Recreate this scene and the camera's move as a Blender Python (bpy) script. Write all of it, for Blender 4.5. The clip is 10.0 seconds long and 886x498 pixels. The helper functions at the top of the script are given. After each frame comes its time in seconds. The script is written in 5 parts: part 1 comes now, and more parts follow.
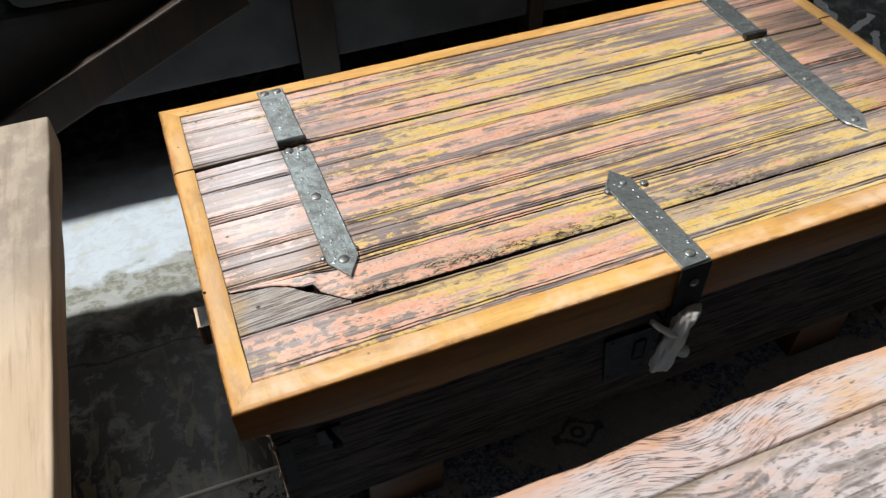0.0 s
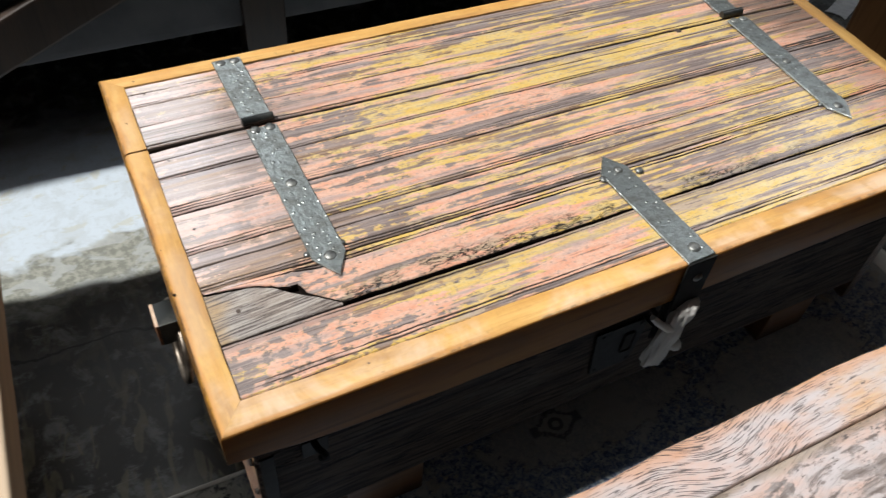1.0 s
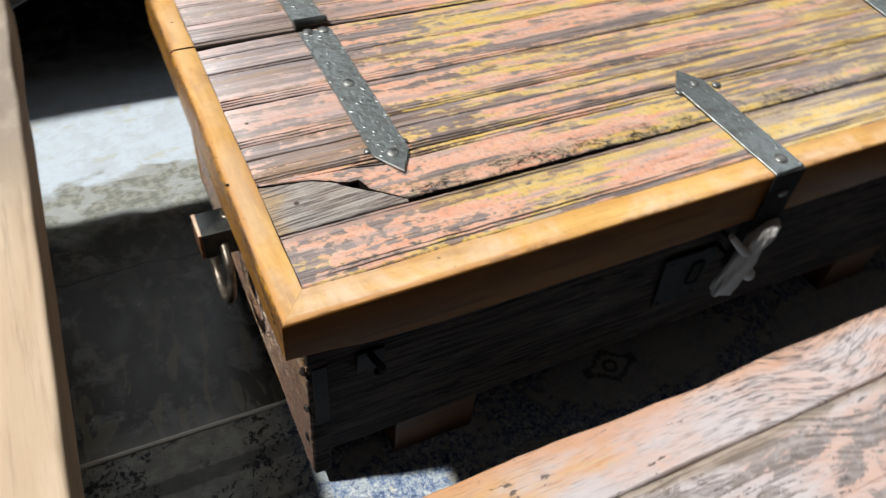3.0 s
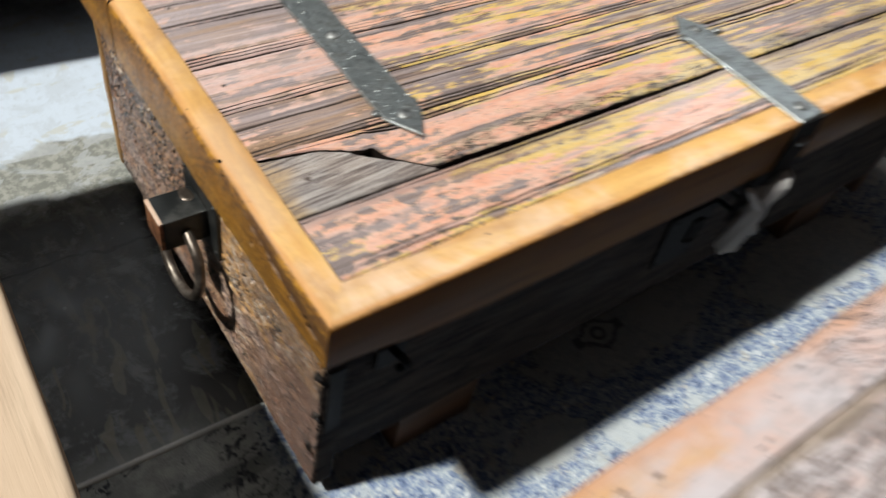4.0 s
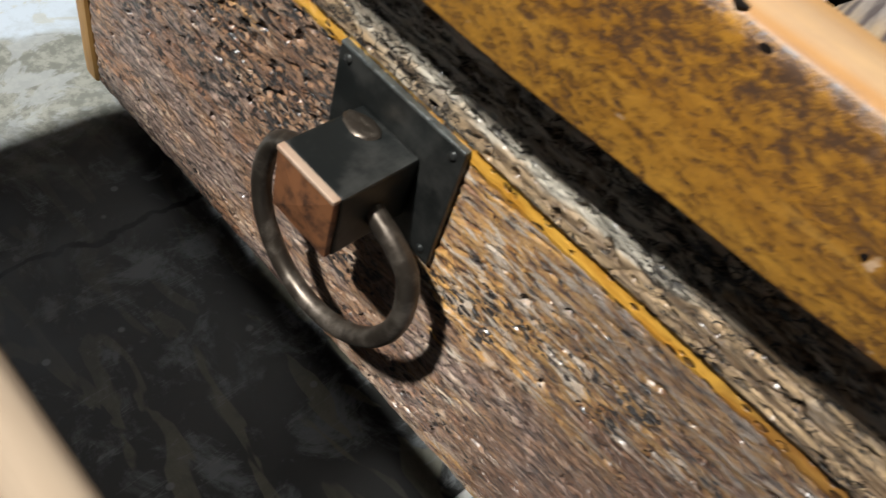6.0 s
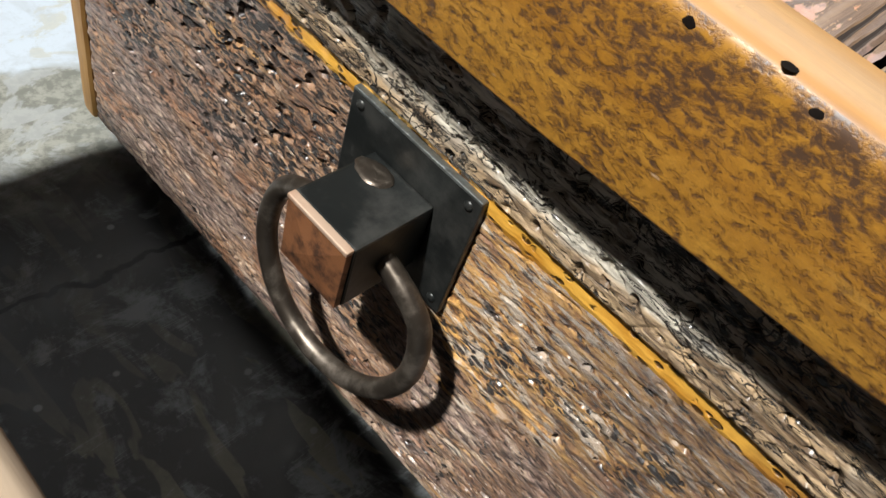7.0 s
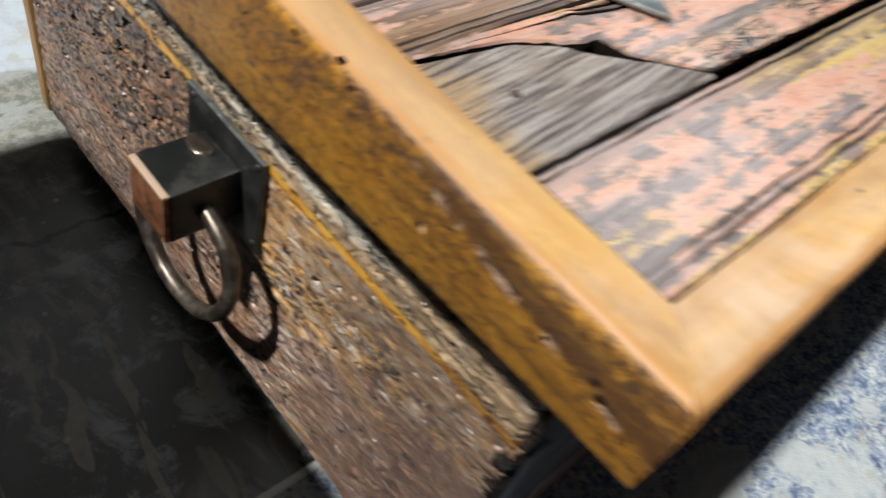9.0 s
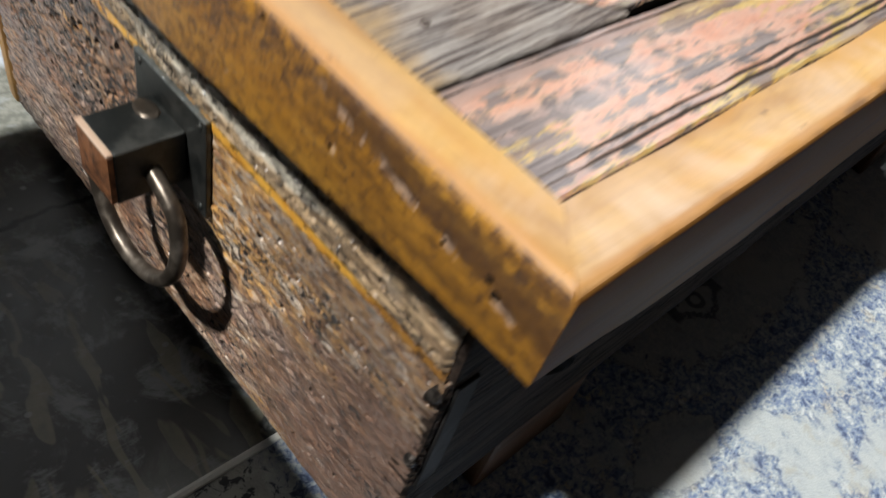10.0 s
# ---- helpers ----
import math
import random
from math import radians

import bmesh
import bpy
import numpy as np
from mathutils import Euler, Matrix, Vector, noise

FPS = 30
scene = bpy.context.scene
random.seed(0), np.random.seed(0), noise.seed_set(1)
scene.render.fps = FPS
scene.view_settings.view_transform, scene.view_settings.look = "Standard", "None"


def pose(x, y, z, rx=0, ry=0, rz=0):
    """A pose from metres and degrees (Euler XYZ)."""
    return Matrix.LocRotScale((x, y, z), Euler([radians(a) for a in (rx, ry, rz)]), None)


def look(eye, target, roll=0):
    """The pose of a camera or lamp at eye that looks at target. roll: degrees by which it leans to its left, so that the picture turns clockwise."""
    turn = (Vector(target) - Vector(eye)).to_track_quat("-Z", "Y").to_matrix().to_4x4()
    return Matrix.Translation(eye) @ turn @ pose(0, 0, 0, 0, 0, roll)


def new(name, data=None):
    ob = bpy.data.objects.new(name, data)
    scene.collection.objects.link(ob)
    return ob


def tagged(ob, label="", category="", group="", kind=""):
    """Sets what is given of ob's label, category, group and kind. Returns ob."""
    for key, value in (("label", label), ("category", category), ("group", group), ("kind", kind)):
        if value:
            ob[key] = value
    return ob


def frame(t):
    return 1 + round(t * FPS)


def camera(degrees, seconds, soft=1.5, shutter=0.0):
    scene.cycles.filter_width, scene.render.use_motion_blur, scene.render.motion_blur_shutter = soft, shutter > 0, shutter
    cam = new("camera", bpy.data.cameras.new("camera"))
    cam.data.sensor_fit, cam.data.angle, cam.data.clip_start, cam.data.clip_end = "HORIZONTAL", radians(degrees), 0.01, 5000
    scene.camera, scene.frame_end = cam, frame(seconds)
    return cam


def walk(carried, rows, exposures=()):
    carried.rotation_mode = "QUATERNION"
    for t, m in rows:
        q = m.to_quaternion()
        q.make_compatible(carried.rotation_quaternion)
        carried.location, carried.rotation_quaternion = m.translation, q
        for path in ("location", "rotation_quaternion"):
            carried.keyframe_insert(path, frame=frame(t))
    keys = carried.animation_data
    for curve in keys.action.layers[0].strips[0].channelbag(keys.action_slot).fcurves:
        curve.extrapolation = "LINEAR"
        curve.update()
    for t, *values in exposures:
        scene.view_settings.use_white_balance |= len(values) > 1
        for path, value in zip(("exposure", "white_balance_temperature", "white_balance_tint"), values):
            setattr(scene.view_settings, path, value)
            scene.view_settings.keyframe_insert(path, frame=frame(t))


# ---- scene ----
cam = camera(59.5, 10.0, soft=1.35, shutter=0.6)
PATH = [
    (0, (0.047, -0.535, 1.154), (0.561, 0.797, -0.247), -1.1),
    (0.5, (0.02, -0.454, 1.13), (0.59, 0.806, -0.315), 0.1),
    (1, (-0.019, -0.41, 1.124), (0.685, 0.755, -0.341), 6.1),
    (1.5, (-0.01, -0.435, 1.098), (0.71, 0.759, -0.337), 8.0),
    (2, (-0.045, -0.433, 1.071), (0.596, 0.778, -0.386), 8.9),
    (2.2, (-0.068, -0.418, 1.052), (0.548, 0.795, -0.414), 9.5),
    (3.3, (-0.111, -0.418, 0.983), (0.654, 0.713, -0.478), 4.9),
    (3.5, (-0.146, -0.424, 0.977), (0.733, 0.62, -0.485), 7.8),
    (4, (-0.184, -0.272, 0.902), (0.776, 0.669, -0.579), 14.5),
    (4.5, (-0.173, -0.076, 0.715), (0.768, 0.782, -0.827), 18.0),
    (5, (-0.167, 0.033, 0.606), (0.826, 0.762, -0.97), 20.4),
    (5.5, (-0.175, 0.107, 0.547), (0.903, 0.745, -1.012), 21.4),
    (6, (-0.193, 0.144, 0.531), (0.913, 0.757, -1.018), 21.6),
    (6.2, (-0.199, 0.153, 0.521), (0.927, 0.769, -1.013), 22.0),
    (7.3, (-0.189, 0.163, 0.528), (0.972, 0.811, -0.966), 22.0),
    (7.5, (-0.192, 0.159, 0.529), (0.969, 0.813, -0.962), 22.1),
    (8, (-0.191, 0.131, 0.557), (0.965, 0.813, -0.926), 21.5),
    (8.5, (-0.19, 0.075, 0.589), (0.955, 0.782, -0.89), 21.2),
    (9, (-0.176, 0.0, 0.628), (0.947, 0.731, -0.856), 20.6),
    (9.5, (-0.143, -0.079, 0.693), (0.895, 0.723, -0.817), 16.3),
    (10, (-0.171, -0.057, 0.616), (0.973, 0.712, -0.833), 18.7),
]
walk(cam, [(t, look(eye, target, roll)) for t, eye, target, roll in PATH], exposures=[(0.0, 0.13), (3.5, 0.15), (4.5, 0.05), (5.0, -0.05), (5.5, 0.04), (6.2, 0.23), (7.5, 0.33), (8.0, 0.30), (8.5, 0.19), (9.0, 0.05), (10.0, 0.09)])

# ---- world, sun ----
SUN_WAY = Vector((0.55, -0.16, -1.0)).normalized()
world = bpy.data.worlds.new("sky")
scene.world = world
world.use_nodes = True
wn = world.node_tree.nodes
sky = wn.new("ShaderNodeTexSky")
sky.sky_type, sky.sun_disc = "NISHITA", False
sky.sun_elevation = math.asin(-SUN_WAY.z)
sky.sun_rotation = math.atan2(-SUN_WAY.x, -SUN_WAY.y)
wn["Background"].inputs["Strength"].default_value = 0.08
world.node_tree.links.new(sky.outputs[0], wn["Background"].inputs["Color"])
sun = new("sun", bpy.data.lights.new("sun", "SUN"))
sun.data.energy, sun.data.angle, sun.data.color = 4.6, radians(2.8), (1.0, 0.995, 0.965)
sun.matrix_world = look(-8 * SUN_WAY, (0, 0, 0))


# ---- materials ----
class Mat:
    """A node material with a Principled shader and short calls for its nodes."""

    def __init__(self, name, rough=0.6, metal=0.0):
        self.m = bpy.data.materials.new(name)
        self.m.use_nodes = True
        self.t = self.m.node_tree
        self.b = self.t.nodes["Principled BSDF"]
        self.b.inputs["Roughness"].default_value = rough
        self.b.inputs["Metallic"].default_value = metal
        self.co = self.t.nodes.new("ShaderNodeTexCoord").outputs["Object"]

    def put(self, sock, v):
        if isinstance(v, bpy.types.NodeSocket):
            self.t.links.new(v, sock)
        elif v is not None:
            if hasattr(v, "__len__") and len(v) == 3 and sock.type == "RGBA":
                v = (*v, 1)
            sock.default_value = v

    def math(self, op, a, b=0.0, clamp=False):
        n = self.t.nodes.new("ShaderNodeMath")
        n.operation, n.use_clamp = op, clamp
        self.put(n.inputs[0], a), self.put(n.inputs[1], b)
        return n.outputs[0]

    def place(self, scale=(1, 1, 1), loc=(0, 0, 0), rot=(0, 0, 0), co=None, shift=0.0):
        n = self.t.nodes.new("ShaderNodeMapping")
        n.inputs["Scale"].default_value, n.inputs["Rotation"].default_value = scale, [radians(a) for a in rot]
        n.inputs["Location"].default_value = loc
        co = co or self.co
        if shift:
            info = self.t.nodes.new("ShaderNodeObjectInfo")
            add = self.t.nodes.new("ShaderNodeVectorMath")
            add.operation = "ADD"
            sc = self.math("MULTIPLY", info.outputs["Random"], shift)
            self.put(add.inputs[0], co), self.put(add.inputs[1], sc)
            co = add.outputs[0]
        self.put(n.inputs["Vector"], co)
        return n.outputs[0]

    def bend(self, scale, amount):
        """The coordinates, pushed sideways in y by slow waves."""
        push = self.math("MULTIPLY", self.math("SUBTRACT", self.noise(self.place(scale), 1, 2, 0.5), 0.5), amount)
        both = self.t.nodes.new("ShaderNodeCombineXYZ")
        self.put(both.inputs["Y"], push)
        add = self.t.nodes.new("ShaderNodeVectorMath")
        add.operation = "ADD"
        self.put(add.inputs[0], self.co), self.put(add.inputs[1], both.outputs[0])
        return add.outputs[0]

    def noise(self, vec, scale=1.0, detail=4.0, rough=0.55, warp=0.0):
        n = self.t.nodes.new("ShaderNodeTexNoise")
        self.put(n.inputs["Vector"], vec)
        for k, v in (("Scale", scale), ("Detail", detail), ("Roughness", rough), ("Distortion", warp)):
            n.inputs[k].default_value = v
        return n.outputs["Fac"]

    def cells(self, vec, scale=1.0, feature="F1"):
        n = self.t.nodes.new("ShaderNodeTexVoronoi")
        n.feature = feature
        self.put(n.inputs["Vector"], vec)
        n.inputs["Scale"].default_value = scale
        return n.outputs["Distance"]

    def axis(self, name):
        n = self.t.nodes.new("ShaderNodeSeparateXYZ")
        self.put(n.inputs[0], self.co)
        return n.outputs[name]

    def step(self, fac, lo, hi, a=0.0, b=1.0):
        n = self.t.nodes.new("ShaderNodeMapRange")
        n.interpolation_type = "SMOOTHSTEP"
        self.put(n.inputs["Value"], fac)
        for k, v in (("From Min", lo), ("From Max", hi), ("To Min", a), ("To Max", b)):
            n.inputs[k].default_value = v
        return n.outputs["Result"]

    def mix(self, fac, a, b):
        n = self.t.nodes.new("ShaderNodeMix")
        n.data_type = "RGBA"
        self.put(n.inputs[0], fac), self.put(n.inputs[6], a), self.put(n.inputs[7], b)
        return n.outputs[2]

    def relief(self, height, strength=0.5, dist=0.002, under=None):
        n = self.t.nodes.new("ShaderNodeBump")
        n.inputs["Strength"].default_value, n.inputs["Distance"].default_value = strength, dist
        self.put(n.inputs["Height"], height)
        if under:
            self.put(n.inputs["Normal"], under)
        return n.outputs[0]

    def grit(self, colour, scale, amount):
        """Small uneven spots, a little darker than the colour itself."""
        n = self.noise(self.place((scale, scale, scale), (3, 5, 1)), 1, 5, 0.7)
        m = self.t.nodes.new("ShaderNodeMix")
        m.data_type, m.blend_type = "RGBA", "MULTIPLY"
        self.put(m.inputs[0], self.step(n, 0.60, 0.40, 0, amount)), self.put(m.inputs[6], colour), self.put(m.inputs[7], (0.30, 0.25, 0.22))
        return m.outputs[2]

    def done(self, colour, rough=None, normal=None, coat=0.0, coat_rough=0.2, spec=0.5):
        self.put(self.b.inputs["Base Color"], colour)
        self.put(self.b.inputs["Roughness"], rough)
        if normal:
            self.put(self.b.inputs["Normal"], normal)
        self.b.inputs["Coat Weight"].default_value = coat
        self.b.inputs["Coat Roughness"].default_value = coat_rough
        self.b.inputs["Specular IOR Level"].default_value = spec
        return self.m


def painted_planks():
    """Old boards: mauve-grey wood under a yellow coat and a pink one above it, all worn along the grain (x)."""
    s = Mat("worn_painted_boards")
    fine = s.noise(s.place((8, 300, 60), shift=3.0), 1, 5, 0.66)
    grain = s.noise(s.place((4, 130, 30), shift=3.0), 1, 6, 0.65, 0.3)
    chip = s.noise(s.place((9, 62, 20), shift=2.0), 1, 8, 0.62, 0.35)
    blot = s.noise(s.place((30, 100, 20), (5, 2, 0), shift=2.0), 1, 8, 0.66, 0.4)
    tone = s.noise(s.place((4, 30, 8), (3, 1, 0), shift=2.0), 1, 6, 0.6, 0.6)
    pale = s.noise(s.place((6, 70, 10), (7, 4, 0), shift=2.0), 1, 6, 0.6)
    run = s.noise(s.place((2.2, 110, 8), (2, 6, 0), shift=2.0), 1, 6, 0.64, 0.2)
    area = s.noise(s.place((3.0, 10, 1), (9, 3, 0)), 1, 4, 0.6)
    x, y = s.axis("X"), s.axis("Y")
    bare = s.mix(s.step(fine, 0.34, 0.60), (0.125, 0.095, 0.087), (0.345, 0.28, 0.262))
    bare = s.mix(s.step(grain, 0.48, 0.62, 0, 0.6), bare, (0.28, 0.20, 0.175))
    brown = s.math("ADD", tone, s.math("MULTIPLY", s.step(x, 0.24, 0.10), s.step(y, 0.17, 0.20, 0, 0.10)))
    bare = s.mix(s.step(brown, 0.52, 0.66, 0, 0.75), bare, s.mix(s.step(fine, 0.35, 0.6), (0.16, 0.085, 0.045), (0.40, 0.235, 0.11)))
    # yellow shows over the middle and far boards, pink over the near and left ones
    zone = s.noise(s.place((2.2, 5.5, 1), (4, 2, 0)), 1, 3, 0.5)
    reach = s.math("ADD", s.math("MULTIPLY", tone, 0.65), s.math("MULTIPLY", zone, 0.35))
    reach = s.math("ADD", reach, s.math("MULTIPLY", s.step(x, 0.20, 0.65), 0.075))
    reach = s.math("SUBTRACT", reach, s.math("MULTIPLY", s.step(x, 0.95, 1.15), 0.10))
    reach = s.math("SUBTRACT", reach, s.math("MULTIPLY", s.step(x, 0.26, 0.10), 0.07))
    pink = s.mix(s.step(blot, 0.35, 0.65), (0.77, 0.355, 0.225), (0.75, 0.46, 0.35))
    gold = s.mix(s.step(blot, 0.35, 0.65), (0.74, 0.475, 0.085), (0.72, 0.54, 0.22))
    long = s.noise(s.place((3.6, 92, 8), (1, 9, 0), shift=2.0), 1, 4, 0.55, 0.9)
    far = s.step(s.math("ADD", x, s.math("MULTIPLY", s.math("SUBTRACT", area, 0.5), 0.5)), 0.38, 0.75)
    chip = s.math("ADD", chip, s.math("MULTIPLY", s.math("MULTIPLY", s.math("SUBTRACT", long, chip), 0.9), far))
    cover = s.math("ADD", s.math("MULTIPLY", chip, 0.44), s.math("MULTIPLY", blot, 0.22))
    cover = s.math("ADD", cover, s.math("MULTIPLY", run, 0.34))
    cover = s.math("ADD", cover, s.math("MULTIPLY", s.math("MULTIPLY", s.math("SUBTRACT", long, 0.5), 0.30), far))
    cover = s.math("ADD", cover, s.math("MULTIPLY", s.math("SUBTRACT", grain, 0.5), 0.22))
    cover = s.math("SUBTRACT", cover, s.math("MULTIPLY", s.math("SUBTRACT", area, 0.5), 0.40))
    bald = s.math("MULTIPLY", s.step(x, 0.24, 0.08), s.step(y, 0.10, 0.20))
    cover = s.math("ADD", cover, s.step(y, 0.125, 0.105, 0, 0.016))
    scab = s.noise(s.place((70, 85, 20), (6, 6, 0), shift=2.0), 1, 5, 0.62, 0.3)
    scab = s.math("MULTIPLY", s.math("SUBTRACT", scab, 0.5), s.step(x, 0.45, 0.12, 0.10, 0.45))
    cover = s.math("ADD", cover, s.math("SUBTRACT", scab, s.math("MULTIPLY", bald, 0.022)))
    reach = s.math("ADD", reach, s.math("MULTIPLY", s.step(y, 0.110, 0.106), s.math("MULTIPLY", s.math("SUBTRACT", zone, 0.35), 0.6)))
    reach = s.math("ADD", reach, s.math("MULTIPLY", s.math("MULTIPLY", s.step(y, 0.385, 0.405), s.step(y, 0.480, 0.455)), s.step(x, 0.18, 0.34, 0, 0.075)))
    over = s.math("SUBTRACT", cover, s.math("MULTIPLY", s.step(reach, 0.495, 0.60), 0.16))
    paint = s.mix(s.step(over, 0.470, 0.498), gold, pink)
    paint = s.mix(s.step(fine, 0.35, 0.75, 0, 0.22), paint, (0.72, 0.54, 0.40))
    paint = s.mix(s.step(pale, 0.52, 0.63, 0.0, 0.7), paint, (0.40, 0.325, 0.315))
    paint = s.mix(s.step(s.noise(s.place((160, 260, 20), (1, 1, 0), shift=2.0), 1, 4, 0.6), 0.56, 0.64, 0, 0.6), paint, (0.34, 0.25, 0.22))
    cover = s.math("SUBTRACT", cover, s.step(y, 0.40, 0.50, 0, 0.010))
    mask = s.step(cover, 0.472, 0.494, 0, 0.94)
    col = s.mix(mask, bare, paint)
    # bare, greyed wood along the front board's inner edge
    rub = s.math("MULTIPLY", s.math("MULTIPLY", s.step(y, 0.088, 0.104), s.step(y, 0.112, 0.110)), s.step(grain, 0.36, 0.52, 0, 0.8))
    col = s.mix(rub, col, bare)
    lines = s.step(fine, 0.27, 0.36)
    col = s.mix(lines, s.mix(0.6, col, (0.05, 0.035, 0.03)), col)
    # Sky sheen on the left board ends, painted in as pale lavender-grey
    left_sheen = s.math("MULTIPLY", s.step(s.math("ADD", x, s.math("MULTIPLY", s.math("SUBTRACT", tone, 0.5), 0.2)), 0.19, 0.13), s.step(s.math("ADD", y, s.math("MULTIPLY", s.math("SUBTRACT", area, 0.5), 0.2)), 0.20, 0.30))
    col = s.mix(s.math("MULTIPLY", left_sheen, s.step(run, 0.34, 0.54, 0.2, 0.62)), col, s.mix(s.step(grain, 0.38, 0.62), (0.36, 0.295, 0.29), (0.58, 0.49, 0.48)))
    beside = s.math("MULTIPLY", s.math("MULTIPLY", s.step(y, 0.425, 0.445), s.step(y, 0.530, 0.495)), s.step(s.math("ADD", x, s.math("MULTIPLY", area, 0.3)), 0.50, 0.32))
    col = s.mix(s.math("MULTIPLY", beside, s.step(run, 0.60, 0.46, 0.05, 0.9)), col, s.mix(s.step(fine, 0.36, 0.6), (0.10, 0.068, 0.055), (0.31, 0.235, 0.20)))
    # Brown stain towards the back right, with the shadow on it painted in
    dx, dy = s.math("MULTIPLY", s.math("SUBTRACT", x, 1.15), 0.8), s.math("SUBTRACT", y, 0.45)
    stain_shade = s.math("ADD", s.math("SQRT", s.math("ADD", s.math("MULTIPLY", dx, dx), s.math("MULTIPLY", dy, dy))), s.math("MULTIPLY", s.math("SUBTRACT", chip, 0.5), 0.35))
    col = s.mix(s.step(stain_shade, 0.13, 0.05, 0, 0.7), col, s.mix(s.step(fine, 0.36, 0.6), (0.075, 0.05, 0.038), (0.20, 0.145, 0.11)))
    # flaked, rotten stretch beside the long crack: lifted greyish flakes parted by short dark splits
    band = s.math("MULTIPLY", s.step(s.math("ADD", y, s.math("MULTIPLY", tone, 0.05)), 0.168, 0.150), s.step(y, 0.106, 0.110))
    band = s.math("MULTIPLY", band, s.math("MULTIPLY", s.step(x, 0.15, 0.165), s.step(x, 1.1, 0.7)))
    band = s.math("MULTIPLY", band, s.step(s.noise(s.place((16, 30, 1), (3, 8, 0)), 1, 4, 0.6), 0.43, 0.53))
    col = s.mix(s.math("MULTIPLY", band, s.step(blot, 0.42, 0.55, 0, 0.65)), col, (0.40, 0.33, 0.21))
    ridge = s.math("ABSOLUTE", s.math("SUBTRACT", s.noise(s.place((55, 150, 1), (2, 2, 0)), 1, 4, 0.62, 0.6), 0.5))
    rot = s.step(s.noise(s.place((42, 120, 1), (8, 2, 0)), 1, 5, 0.65), 0.61, 0.65)
    split = s.math("MULTIPLY", band, s.step(ridge, 0.040, 0.018))
    split = s.math("MAXIMUM", split, s.math("MULTIPLY", band, rot))
    col = s.mix(split, col, (0.03, 0.022, 0.018))
    col = s.grit(col, 260, 0.14)
    h = s.math("ADD", s.math("MULTIPLY", mask, 0.30), s.math("ADD", s.math("MULTIPLY", fine, 0.8), s.math("MULTIPLY", lines, 0.6)))
    h = s.math("SUBTRACT", h, s.math("MULTIPLY", split, 1.2))
    n = s.relief(h, 0.6, 0.0016)
    return s.done(col, s.step(grain, 0.3, 0.7, 0.36, 0.52), n, coat=1.0, coat_rough=0.2)


def bare_board():
    """Grey weathered repair board with raised pale grain and dark lines between."""
    s = Mat("grey_weathered_board")
    bent = s.bend((9, 14, 1), 0.008)
    slant = s.place((1, 1, 1), rot=(0, 0, -5), co=bent)
    bold = s.noise(s.place((9, 480, 60), co=slant), 1, 3, 0.55, 0.3)
    thin = s.noise(s.place((26, 620, 60), co=slant), 1, 4, 0.62, 0.4)
    fine = s.math("ADD", s.math("MULTIPLY", bold, 0.5), s.math("MULTIPLY", thin, 0.5))
    stain = s.noise(s.place((22, 40, 10)), 1, 5)
    x = s.axis("X")
    col = s.mix(s.step(stain, 0.40, 0.62), (0.30, 0.27, 0.25), (0.30, 0.25, 0.215))
    col = s.mix(s.step(fine, 0.515, 0.56, 0, 0.75), col, (0.50, 0.45, 0.40))
    col = s.mix(s.step(fine, 0.475, 0.430, 0, 0.9), col, (0.075, 0.052, 0.045))
    edge = s.math("SUBTRACT", x, s.math("MULTIPLY", stain, 0.05))
    col = s.mix(s.math("MULTIPLY", s.math("MULTIPLY", s.step(edge, 0.032, 0.008), s.step(fine, 0.40, 0.54)), 0.6), col, (0.50, 0.30, 0.09))
    col = s.grit(col, 300, 0.15)
    return s.done(col, 0.45, s.relief(fine, 0.9, 0.0022), coat=0.25, coat_rough=0.25)


